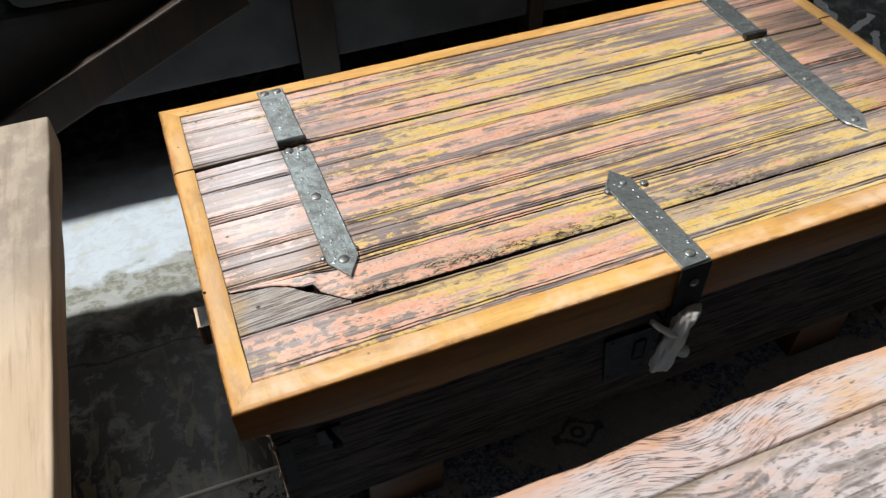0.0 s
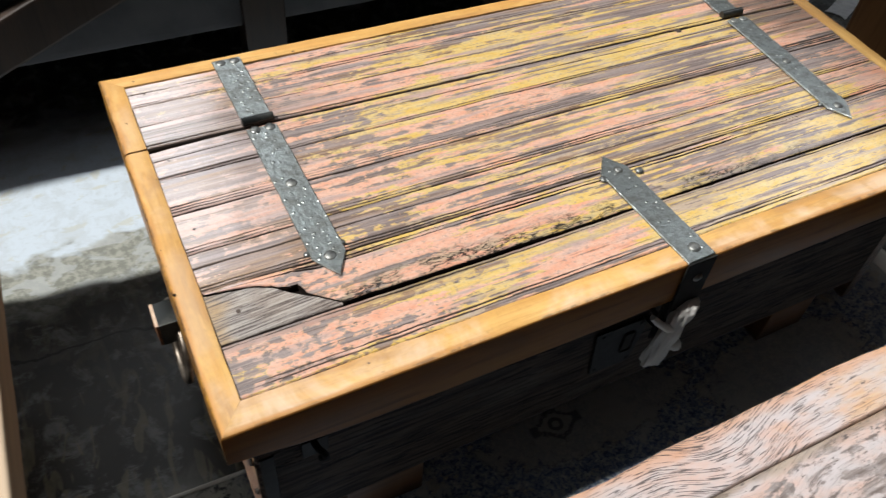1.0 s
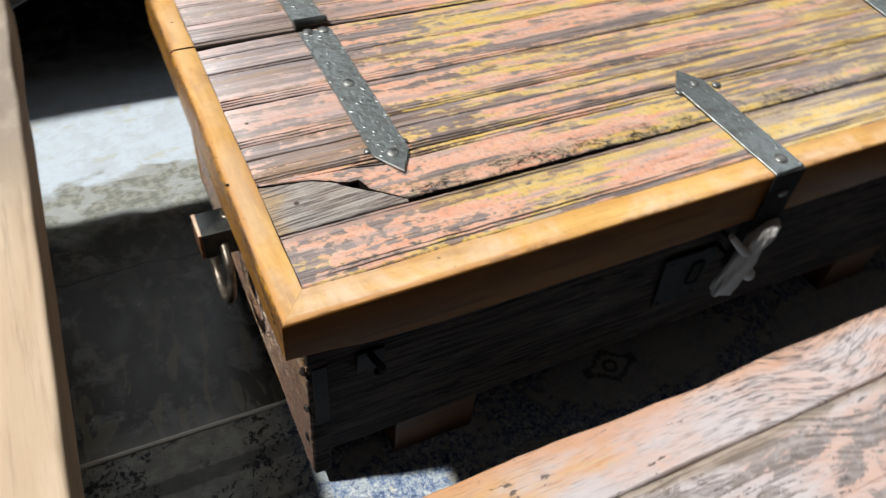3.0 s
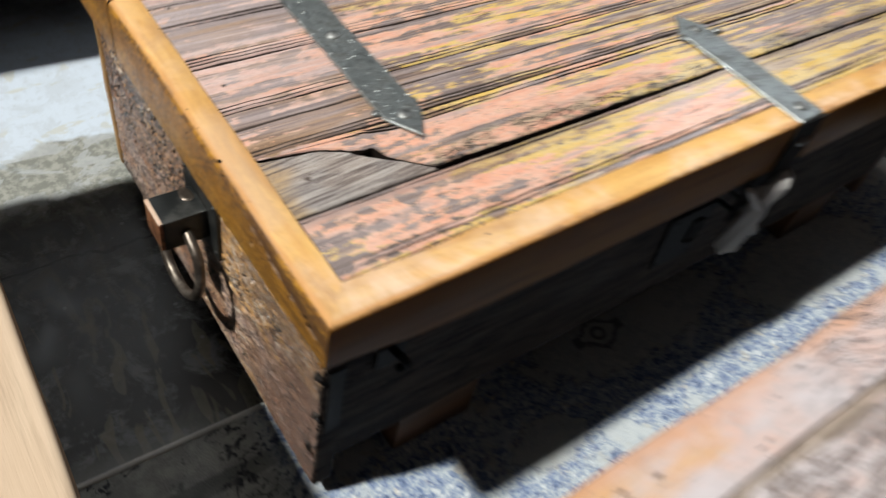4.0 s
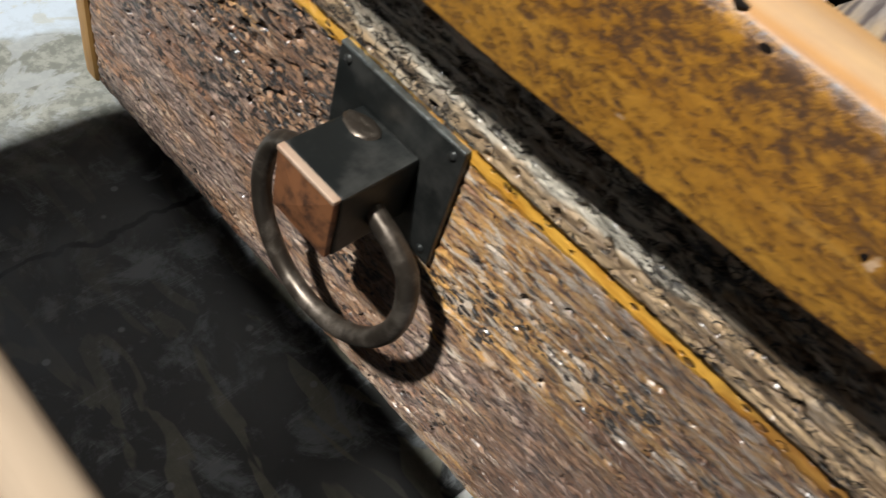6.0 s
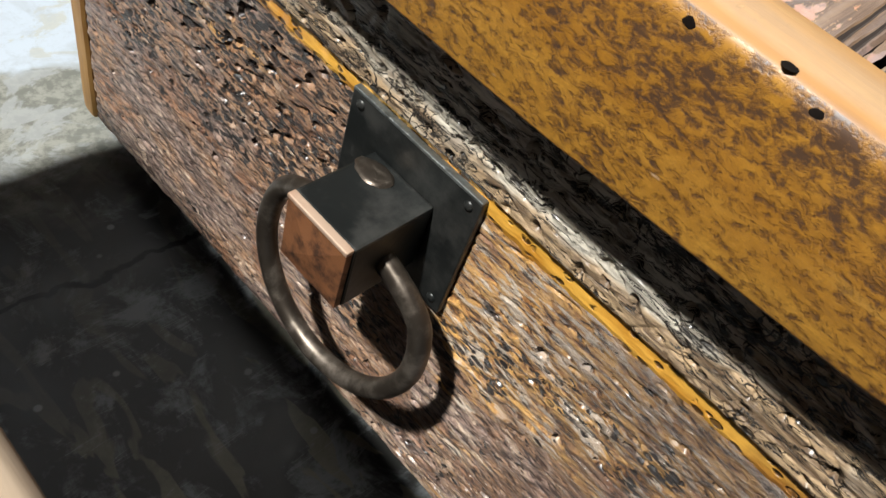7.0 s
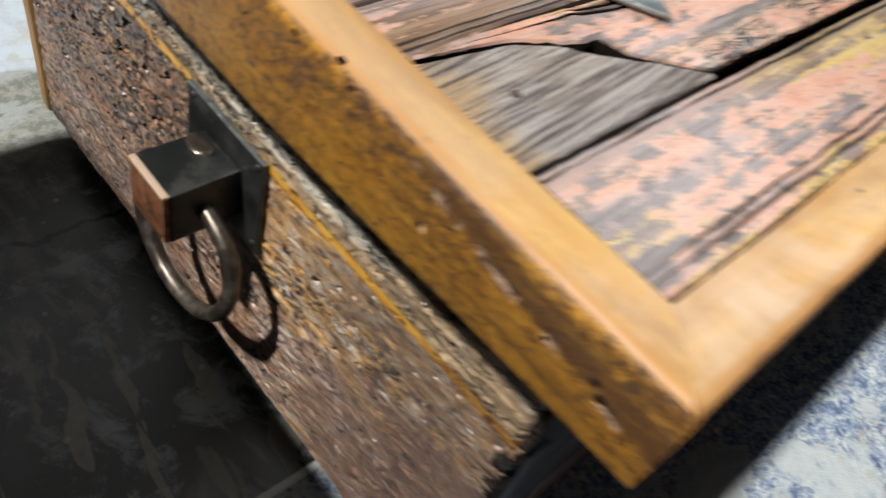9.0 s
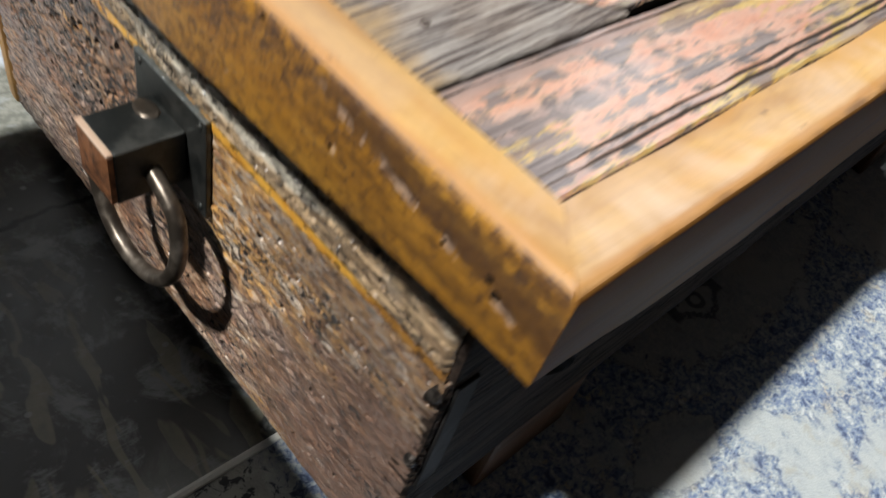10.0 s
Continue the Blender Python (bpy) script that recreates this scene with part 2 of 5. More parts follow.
def honey_wood(name, along, worn):
    """Varnished honey-coloured framing wood. along: the grain's axis; worn: how much dark wear it carries."""
    s = Mat(name)
    sc = [210, 210, 210]
    sc["xyz".index(along)] = 7
    broad = [26, 26, 26]
    broad["xyz".index(along)] = 5
    dots = [230, 230, 230]
    dots["xyz".index(along)] = 110
    grain = s.noise(s.place(sc), 1, 5, 0.6)
    wave = s.noise(s.place(broad), 1, 5, 0.6, 0.6)
    spot = s.noise(s.place((38, 38, 38)), 1, 8, 0.72)
    speck = s.noise(s.place(dots), 1, 4, 0.6)
    nick = s.noise(s.place((75, 75, 75), (4, 4, 4)), 1, 2, 0.5)
    if worn > 0.5:
        mott = s.noise(s.place((200, 150, 260), (2, 7, 1), (30, 0, 0)), 1, 5, 0.72, 0.3)
        wide = s.noise(s.place((34, 20, 30), (6, 1, 3)), 1, 5, 0.6)
        pore = s.noise(s.place((420, 240, 560), (3, 3, 9), (18, 0, 0)), 1, 4, 0.7)
        col = s.mix(s.step(wave, 0.3, 0.72), (0.45, 0.200, 0.022), (0.64, 0.325, 0.048))
        col = s.mix(s.step(pore, 0.42, 0.62, 0.35, 0), col, (0.26, 0.105, 0.014))
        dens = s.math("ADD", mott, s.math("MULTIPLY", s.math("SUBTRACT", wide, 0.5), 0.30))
        # mottling grows denser towards the upper edge
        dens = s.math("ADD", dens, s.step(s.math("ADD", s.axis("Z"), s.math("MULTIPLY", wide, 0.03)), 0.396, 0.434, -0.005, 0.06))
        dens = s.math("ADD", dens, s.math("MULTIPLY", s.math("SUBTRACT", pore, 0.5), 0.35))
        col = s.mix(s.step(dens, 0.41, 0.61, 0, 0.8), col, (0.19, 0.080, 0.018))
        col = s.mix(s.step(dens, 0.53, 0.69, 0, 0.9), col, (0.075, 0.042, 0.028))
        col = s.mix(s.step(s.noise(s.place((70, 60, 90), (7, 2, 2)), 1, 3, 0.5), 0.70, 0.74, 0, 0.7), col, (0.78, 0.55, 0.36))
        # chipped splinters under the upper arris, towards the front corner
        y, z = s.axis("Y"), s.axis("Z")
        way = s.math("SUBTRACT", z, s.math("ADD", 0.394, s.math("MULTIPLY", y, 0.19)))
        way = s.math("ADD", way, s.math("MULTIPLY", s.math("SUBTRACT", s.noise(s.place((1, 35, 35)), 1, 4, 0.65), 0.5), 0.016))
        gate = s.step(s.noise(s.place((1, 62, 8), (0, 3, 1)), 1, 3, 0.6), 0.50, 0.57)
        gate = s.math("MULTIPLY", gate, s.step(y, 0.155, 0.12))
        front = s.step(s.math("ADD", y, s.math("MULTIPLY", wide, 0.08)), 0.23, 0.15)
        vein = s.noise(s.place((60, 12, 230), (3, 1, 2), (-3, 0, 0)), 1, 5, 0.66, 0.4)
        col = s.mix(s.math("MULTIPLY", front, s.step(vein, 0.46, 0.64, 0, 0.75)), col, (0.14, 0.064, 0.020))
        col = s.mix(s.math("MULTIPLY", front, s.step(vein, 0.40, 0.32, 0, 0.6)), col, (0.56, 0.30, 0.06))
        col = s.mix(s.math("MULTIPLY", front, s.math("MULTIPLY", s.step(way, -0.001, 0.003), s.step(way, 0.020, 0.012, 0, 0.75))), col, (0.095, 0.045, 0.020))
        away = s.math("ABSOLUTE", way)
        tear = s.math("MULTIPLY", gate, s.step(away, 0.0034, 0.0022))
        rim = s.math("MULTIPLY", gate, s.math("MULTIPLY", s.step(away, 0.0042, 0.0030), s.step(way, -0.001, 0.002)))
        col = s.mix(s.math("MULTIPLY", tear, 0.85), col, s.mix(s.step(speck, 0.36, 0.52), (0.12, 0.06, 0.035), (0.62, 0.42, 0.29)))
        col = s.mix(s.math("MULTIPLY", rim, 0.8), col, (0.06, 0.032, 0.018))
        h = s.math("SUBTRACT", s.math("MULTIPLY", grain, 0.35), s.math("ADD", s.step(dens, 0.46, 0.66), s.math("MULTIPLY", tear, 3.0)))
        return s.done(col, s.step(spot, 0.3, 0.7, 0.32, 0.5), s.relief(h, 0.3, 0.0010), coat=0.15, coat_rough=0.3)
    col = s.mix(s.step(wave, 0.3, 0.72), (0.56, 0.29, 0.075), (0.77, 0.475, 0.16))
    col = s.mix(s.step(grain, 0.48, 0.72, 0, 0.5), col, (0.50, 0.25, 0.075))
    old = s.noise(s.place([v * 0.7 for v in broad], (5, 5, 2)), 1, 6, 0.65, 0.5)
    col = s.mix(s.step(old, 0.48, 0.66, 0, 0.7), col, (0.36, 0.185, 0.075))
    lo = 0.64 - 0.22 * worn
    col = s.mix(s.step(spot, lo, lo + 0.14, 0, 0.65), col, (0.24, 0.12, 0.05))
    col = s.mix(s.step(nick, 0.74, 0.77), col, (0.06, 0.03, 0.015))
    # Pale pink sheen, strongest at the front corner: reflection put into the colour
    pale_sheen = s.noise(s.place((9, 9, 30), (1, 6, 2)), 1, 5, 0.62, 0.5)
    near = s.math("MULTIPLY", s.step(s.axis("Y"), 0.10, 0.02, 0.05, 0.55), s.step(s.axis("X"), 0.45, 0.12, 0.3, 1.0))
    col = s.mix(s.math("MULTIPLY", s.step(pale_sheen, 0.36, 0.66), near), col, (0.76, 0.56, 0.42))
    col = s.grit(col, 120, 0.07)
    col = s.mix(s.step(s.noise(s.place([v * 2.2 for v in broad], (2, 3, 7)), 1, 5, 0.6), 0.48, 0.62, 0, 0.35), col, (0.62, 0.30, 0.07))
    # varnish left orange-brown along the outer edge, in broken stretches, with pale sheen painted inside it
    off = s.math("ADD", s.axis("Y" if along == "x" else "X"), s.math("MULTIPLY", s.math("SUBTRACT", wave, 0.5), 0.020))
    col = s.mix(s.math("MULTIPLY", s.step(off, 0.034, 0.018), s.step(pale_sheen, 0.40, 0.62, 0.0, 0.5 if along == "x" else 0.2)), col, (0.80, 0.62, 0.46))
    col = s.mix(s.math("MULTIPLY", s.step(off, 0.0105, 0.0045), s.step(old, 0.36, 0.56, 0.15, 0.8)), col, (0.50, 0.235, 0.065))
    col = s.mix(s.math("MULTIPLY", s.step(off, 0.0055, 0.002), s.step(spot, 0.46, 0.60, 0, 0.7)), col, (0.20, 0.115, 0.07))
    # rubbed brown along the rounded arrises
    low = s.math("ADD", s.axis("Z"), s.math("MULTIPLY", s.math("SUBTRACT", spot, 0.5), 0.008))
    col = s.mix(s.math("MULTIPLY", s.step(low, 0.4285, 0.4262), s.step(wave, 0.40, 0.55, 0.15, 0.8)), col, (0.30, 0.19, 0.14))
    h = s.math("SUBTRACT", grain, s.math("MULTIPLY", s.step(nick, 0.70, 0.77), 1.5))
    h = s.math("ADD", h, s.math("MULTIPLY", wave, 1.5))
    return s.done(col, s.step(wave, 0.3, 0.7, 0.52, 0.70), s.relief(h, 0.35, 0.0014), coat=0.25, coat_rough=0.34, spec=0.35)


def end_wood(name):
    """Old pitted end boards with torn grain along y: mauve and reddish brown, tan ridges, golden under the bead, worm-eaten towards the back."""
    s = Mat(name)
    thread = s.noise(s.place((60, 80, 560), rot=(6, 0, 0)), 1, 6, 0.72, 0.3)
    fibre = s.noise(s.place((50, 92, 300), (3, 2, 5), (8, 0, 0)), 1, 5, 0.68, 0.5)
    ridge = s.noise(s.place((40, 44, 240), (1, 7, 2), (6, 0, 0)), 1, 5, 0.66, 0.3)
    zone = s.noise(s.place((9, 9, 24), (2, 2, 4)), 1, 5, 0.62, 0.6)
    stain = s.noise(s.place((12, 7, 34), (6, 3, 1)), 1, 6, 0.66, 0.5)
    patch = s.noise(s.place((14, 15, 30), (8, 5, 2)), 1, 5, 0.6, 0.7)
    y, z = s.axis("Y"), s.axis("Z")
    brown = s.mix(s.step(thread, 0.36, 0.62), (0.090, 0.038, 0.018), (0.47, 0.265, 0.140))
    mauve = s.mix(s.step(thread, 0.38, 0.62), (0.062, 0.036, 0.030), (0.35, 0.250, 0.208))
    col = s.mix(s.step(s.math("ADD", zone, s.step(y, 0.36, 0.54, 0, 0.09)), 0.46, 0.60, 0, 0.85), brown, mauve)
    red = s.mix(s.step(thread, 0.36, 0.60), (0.075, 0.027, 0.013), (0.34, 0.165, 0.082))
    col = s.mix(s.step(s.math("ADD", patch, s.step(y, 0.20, 0.09, 0, 0.18)), 0.51, 0.62, 0, 0.9), col, red)
    # golden and silvery streaks below the bead
    near = s.math("ADD", stain, s.math("ADD", s.step(z, 0.11, 0.26, -0.10, 0.15), s.math("ADD", s.step(y, 0.34, 0.23, -0.15, 0.05), s.step(y, 0.18, 0.11, 0, -0.09))))
    gold = s.mix(s.step(fibre, 0.40, 0.60), (0.34, 0.135, 0.026), (0.80, 0.45, 0.115))
    col = s.mix(s.step(near, 0.49, 0.61, 0, 0.85), col, gold)
    silver = s.math("MULTIPLY", s.step(s.math("ADD", near, s.math("MULTIPLY", zone, 0.4)), 0.735, 0.80), s.step(ridge, 0.50, 0.56))
    col = s.mix(s.math("MULTIPLY", silver, 0.8), col, (0.66, 0.60, 0.51))
    # pale torn ridges, paler towards the lower edge
    lift = s.math("ADD", s.math("MULTIPLY", ridge, 0.55), s.math("MULTIPLY", fibre, 0.45))
    lift = s.math("ADD", lift, s.math("SUBTRACT", s.step(z, 0.13, 0.04, 0, 0.03), s.math("ADD", s.step(y, 0.34, 0.48, 0, 0.025), s.step(y, 0.20, 0.09, 0, 0.05))))
    col = s.mix(s.math("MULTIPLY", s.step(lift, 0.525, 0.585, 0, 0.85), s.step(patch, 0.60, 0.44, 0.15, 1.0)), col, (0.68, 0.52, 0.39))
    col = s.mix(s.step(s.math("ADD", y, s.math("MULTIPLY", s.math("SUBTRACT", zone, 0.5), 0.25)), 0.30, 0.10, 0, 0.72), col, (0.088, 0.047, 0.031))
    # dark furrows between the fibres
    cut = s.step(s.math("ADD", s.math("MULTIPLY", thread, 0.5), s.math("MULTIPLY", fibre, 0.5)), 0.475, 0.425)
    col = s.mix(s.math("MULTIPLY", cut, 0.9), col, (0.035, 0.016, 0.010))
    # worm pits, thick towards the back and top
    rag = s.noise(s.place((30, 11, 20), (5, 2, 1)), 1, 5, 0.65)
    eaten = s.math("ADD", rag, s.math("MULTIPLY", s.math("MULTIPLY", s.step(y, 0.28, 0.40), s.step(z, 0.13, 0.20)), 0.17))
    pit = s.cells(s.place((70, 125, 260), (1, 4, 2), (10, 0, 0)), 1.0)
    dash = s.noise(s.place((60, 100, 290), (4, 1, 6), (11, 0, 0)), 1, 3, 0.6, 0.3)
    hole = s.math("MULTIPLY", s.step(pit, 0.40, 0.30), s.step(eaten, 0.54, 0.60))
    hole = s.math("MAXIMUM", hole, s.step(s.math("ADD", dash, s.step(eaten, 0.46, 0.66, -0.08, 0.06)), 0.585, 0.615))
    col = s.mix(hole, col, (0.016, 0.010, 0.008))
    h = s.math("ADD", s.math("MULTIPLY", thread, 0.55), s.math("ADD", s.math("MULTIPLY", fibre, 0.8), s.math("MULTIPLY", ridge, 0.6)))
    h = s.math("SUBTRACT", h, s.math("ADD", s.math("MULTIPLY", hole, 0.7), s.math("MULTIPLY", cut, 0.3)))
    s.b.inputs["Diffuse Roughness"].default_value = 1.0
    return s.done(col, s.step(lift, 0.44, 0.60, 0.46, 0.24), s.relief(h, 1.0, 0.0036), coat=0.4, coat_rough=0.24, spec=0.8)


def bead_wood():
    """Bright orange-yellow line of wood with small dark worm pits."""
    s = Mat("orange_bead")
    tone = s.noise(s.place((60, 22, 120)), 1, 5, 0.65)
    pit = s.cells(s.place((120, 110, 190), (1, 2, 3)), 1.0)
    rag = s.noise(s.place((30, 40, 30), (2, 2, 5)), 1, 4, 0.6)
    col = s.mix(s.step(tone, 0.36, 0.62), (0.66, 0.28, 0.03), (0.98, 0.53, 0.085))
    col = s.mix(s.step(s.math("ADD", s.axis("Y"), s.math("MULTIPLY", rag, 0.08)), 0.20, 0.12, 0, 0.8), col, (0.22, 0.095, 0.03))
    hole = s.math("MULTIPLY", s.step(pit, 0.40, 0.28), s.step(rag, 0.42, 0.50))
    col = s.mix(s.math("MULTIPLY", hole, 0.9), col, (0.06, 0.028, 0.012))
    h = s.math("SUBTRACT", s.math("MULTIPLY", tone, 0.6), hole)
    return s.done(col, 0.42, s.relief(h, 0.9, 0.002), coat=0.3, coat_rough=0.2)


def grey_strip():
    """Silvery cracked rail under the lid, browner along its lower edge and towards the front."""
    s = Mat("grey_cracked_wood")
    fine = s.noise(s.place((60, 26, 270), rot=(4, 0, 0)), 1, 6, 0.66, 0.2)
    big = s.noise(s.place((8, 9, 22)), 1, 5)
    rag = s.noise(s.place((18, 13, 34), (2, 5, 1)), 1, 5, 0.65)
    y, z = s.axis("Y"), s.axis("Z")
    col = s.mix(s.step(fine, 0.34, 0.60), (0.28, 0.24, 0.185), (0.64, 0.59, 0.49))
    col = s.mix(s.step(big, 0.56, 0.68, 0, 0.5), col, (0.50, 0.49, 0.45))
    brown = s.math("ADD", big, s.math("ADD", s.step(z, 0.318, 0.296, 0, 0.16), s.step(y, 0.30, 0.12, 0, 0.16)))
    col = s.mix(s.step(brown, 0.58, 0.70, 0, 0.8), col, s.mix(s.step(fine, 0.4, 0.6), (0.16, 0.085, 0.034), (0.54, 0.35, 0.165)))
    ridge = s.math("ABSOLUTE", s.math("SUBTRACT", s.noise(s.place((30, 24, 190), (1, 2, 0), (-5, 0, 0)), 1, 5, 0.68, 0.5), 0.5))
    cut = s.math("MULTIPLY", s.step(ridge, 0.026, 0.012), s.step(rag, 0.38, 0.46))
    hook = s.math("ABSOLUTE", s.math("SUBTRACT", s.noise(s.place((30, 60, 75), (5, 1, 0), (-30, 0, 0)), 1, 3, 0.5, 0.9), 0.5))
    cut = s.math("MAXIMUM", cut, s.math("MULTIPLY", s.step(hook, 0.022, 0.009), s.step(rag, 0.50, 0.55)))
    worm = s.math("MULTIPLY", s.step(s.cells(s.place((140, 95, 170), (3, 1, 1)), 1.0), 0.36, 0.22), s.step(rag, 0.46, 0.56))
    dark = s.math("MAXIMUM", worm, cut)
    col = s.mix(dark, col, (0.018, 0.013, 0.009))
    h = s.math("SUBTRACT", fine, s.math("MULTIPLY", dark, 1.6))
    s.b.inputs["Diffuse Roughness"].default_value = 1.0
    return s.done(col, 0.45, s.relief(h, 0.9, 0.0024), coat=0.4, coat_rough=0.22)


def hammered_iron():
    s = Mat("hammered_grey_iron", 0.36, 0.9)
    dent = s.noise(s.place((150, 130, 100)), 1, 2, 0.5, 0.4)
    spot = s.cells(s.place((105, 95, 80), (2, 1, 0)), 1.0)
    rust = s.noise(s.place((46, 46, 40)), 1, 6, 0.7)
    fine = s.noise(s.place((420, 420, 300)), 1, 4, 0.65)
    col = s.mix(s.step(rust, 0.42, 0.70), (0.37, 0.40, 0.39), (0.21, 0.215, 0.20))
    col = s.mix(s.step(dent, 0.44, 0.36, 0, 0.45), col, (0.19, 0.20, 0.195))
    col = s.mix(s.step(fine, 0.60, 0.70, 0, 0.4), col, (0.12, 0.105, 0.09))
    # Bright dots: glints on the hammer marks, painted into the colour
    col = s.mix(s.step(spot, 0.20, 0.10, 0, 0.7), col, (0.66, 0.68, 0.66))
    h = s.math("ADD", s.math("MULTIPLY", dent, 1.0), s.math("ADD", s.step(spot, 0.26, 0.10, 0, 1.6), s.math("MULTIPLY", fine, 0.2)))
    return s.done(col, s.step(rust, 0.3, 0.7, 0.34, 0.52), s.relief(h, 0.45, 0.0020))


def front_wood():
    """Dark grey-brown old boards with black gouges along the grain (x)."""
    s = Mat("dark_grey_brown_wood")
    grain = s.noise(s.place((10, 90, 170)), 1, 6, 0.66, 0.3)
    blot = s.noise(s.place((9, 9, 26), (3, 1, 4)), 1, 6, 0.66, 0.6)
    gouge = s.noise(s.place((16, 50, 90), (6, 2, 3)), 1, 5, 0.62, 0.5)
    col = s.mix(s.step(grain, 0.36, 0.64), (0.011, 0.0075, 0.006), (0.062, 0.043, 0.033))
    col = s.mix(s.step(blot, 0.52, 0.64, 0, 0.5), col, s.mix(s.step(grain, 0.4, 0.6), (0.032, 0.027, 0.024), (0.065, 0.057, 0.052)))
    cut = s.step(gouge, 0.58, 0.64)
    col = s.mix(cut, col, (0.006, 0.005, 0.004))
    h = s.math("SUBTRACT", grain, s.math("MULTIPLY", cut, 1.5))
    return s.done(col, 0.75, s.relief(h, 0.8, 0.002), spec=0.15)


def black_iron(name, base, tint, rough, metal, size=28, spec=0.5):
    s = Mat(name, rough, metal)
    blot = s.noise(s.place((size, size, size)), 1, 6, 0.65)
    fine = s.noise(s.place((190, 190, 190)), 1, 4)
    col = s.mix(s.step(blot, 0.42, 0.68), base, tint)
    return s.done(col, s.step(blot, 0.3, 0.7, rough - 0.08, rough + 0.12), s.relief(s.math("ADD", blot, s.math("MULTIPLY", fine, 0.4)), 0.22, 0.0012), spec=spec)


def plain_wood(name, dark, light, along="y", rough=0.6, bump=0.3, size=1.0, spec=0.4):
    s = Mat(name)
    sc, br = [110 * size] * 3, [16 * size] * 3
    sc["xyz".index(along)], br["xyz".index(along)] = 5 * size, 2.5 * size
    grain = s.noise(s.place(sc, shift=3.0), 1, 6, 0.6)
    wave = s.noise(s.place(br, shift=3.0), 1, 5, 0.6, 0.8)
    col = s.mix(s.step(wave, 0.3, 0.7), dark, light)
    col = s.mix(s.step(grain, 0.5, 0.72, 0, 0.45), col, [c * 0.55 for c in dark])
    return s.done(col, s.step(wave, 0.3, 0.7, rough - 0.1, rough + 0.1), s.relief(grain, bump, 0.0015), spec=spec)


def bench_wood():
    """Sanded plank, creamy where it is worn, greyer and blotched towards its far end."""
    s = Mat("pale_sanded_wood")
    grain = s.noise(s.place((130, 6, 130), shift=3.0), 1, 6, 0.62)
    wave = s.noise(s.place((20, 4, 20), shift=3.0), 1, 5, 0.6, 0.8)
    spot = s.noise(s.place((24, 14, 24), (3, 1, 2)), 1, 6, 0.65)
    far = s.step(s.math("ADD", s.axis("Y"), s.math("MULTIPLY", spot, 0.2)), 0.24, 0.50)
    col = s.mix(s.step(wave, 0.3, 0.7), (0.50, 0.365, 0.245), (0.63, 0.49, 0.345))
    grey = s.mix(s.step(spot, 0.40, 0.62), (0.25, 0.21, 0.175), (0.40, 0.335, 0.27))
    col = s.mix(s.math("MULTIPLY", far, 0.85), col, grey)
    col = s.mix(s.step(grain, 0.52, 0.70, 0, 0.4), col, (0.22, 0.15, 0.09))
    return s.done(col, 0.62, s.relief(grain, 0.35, 0.0015), spec=0.4)


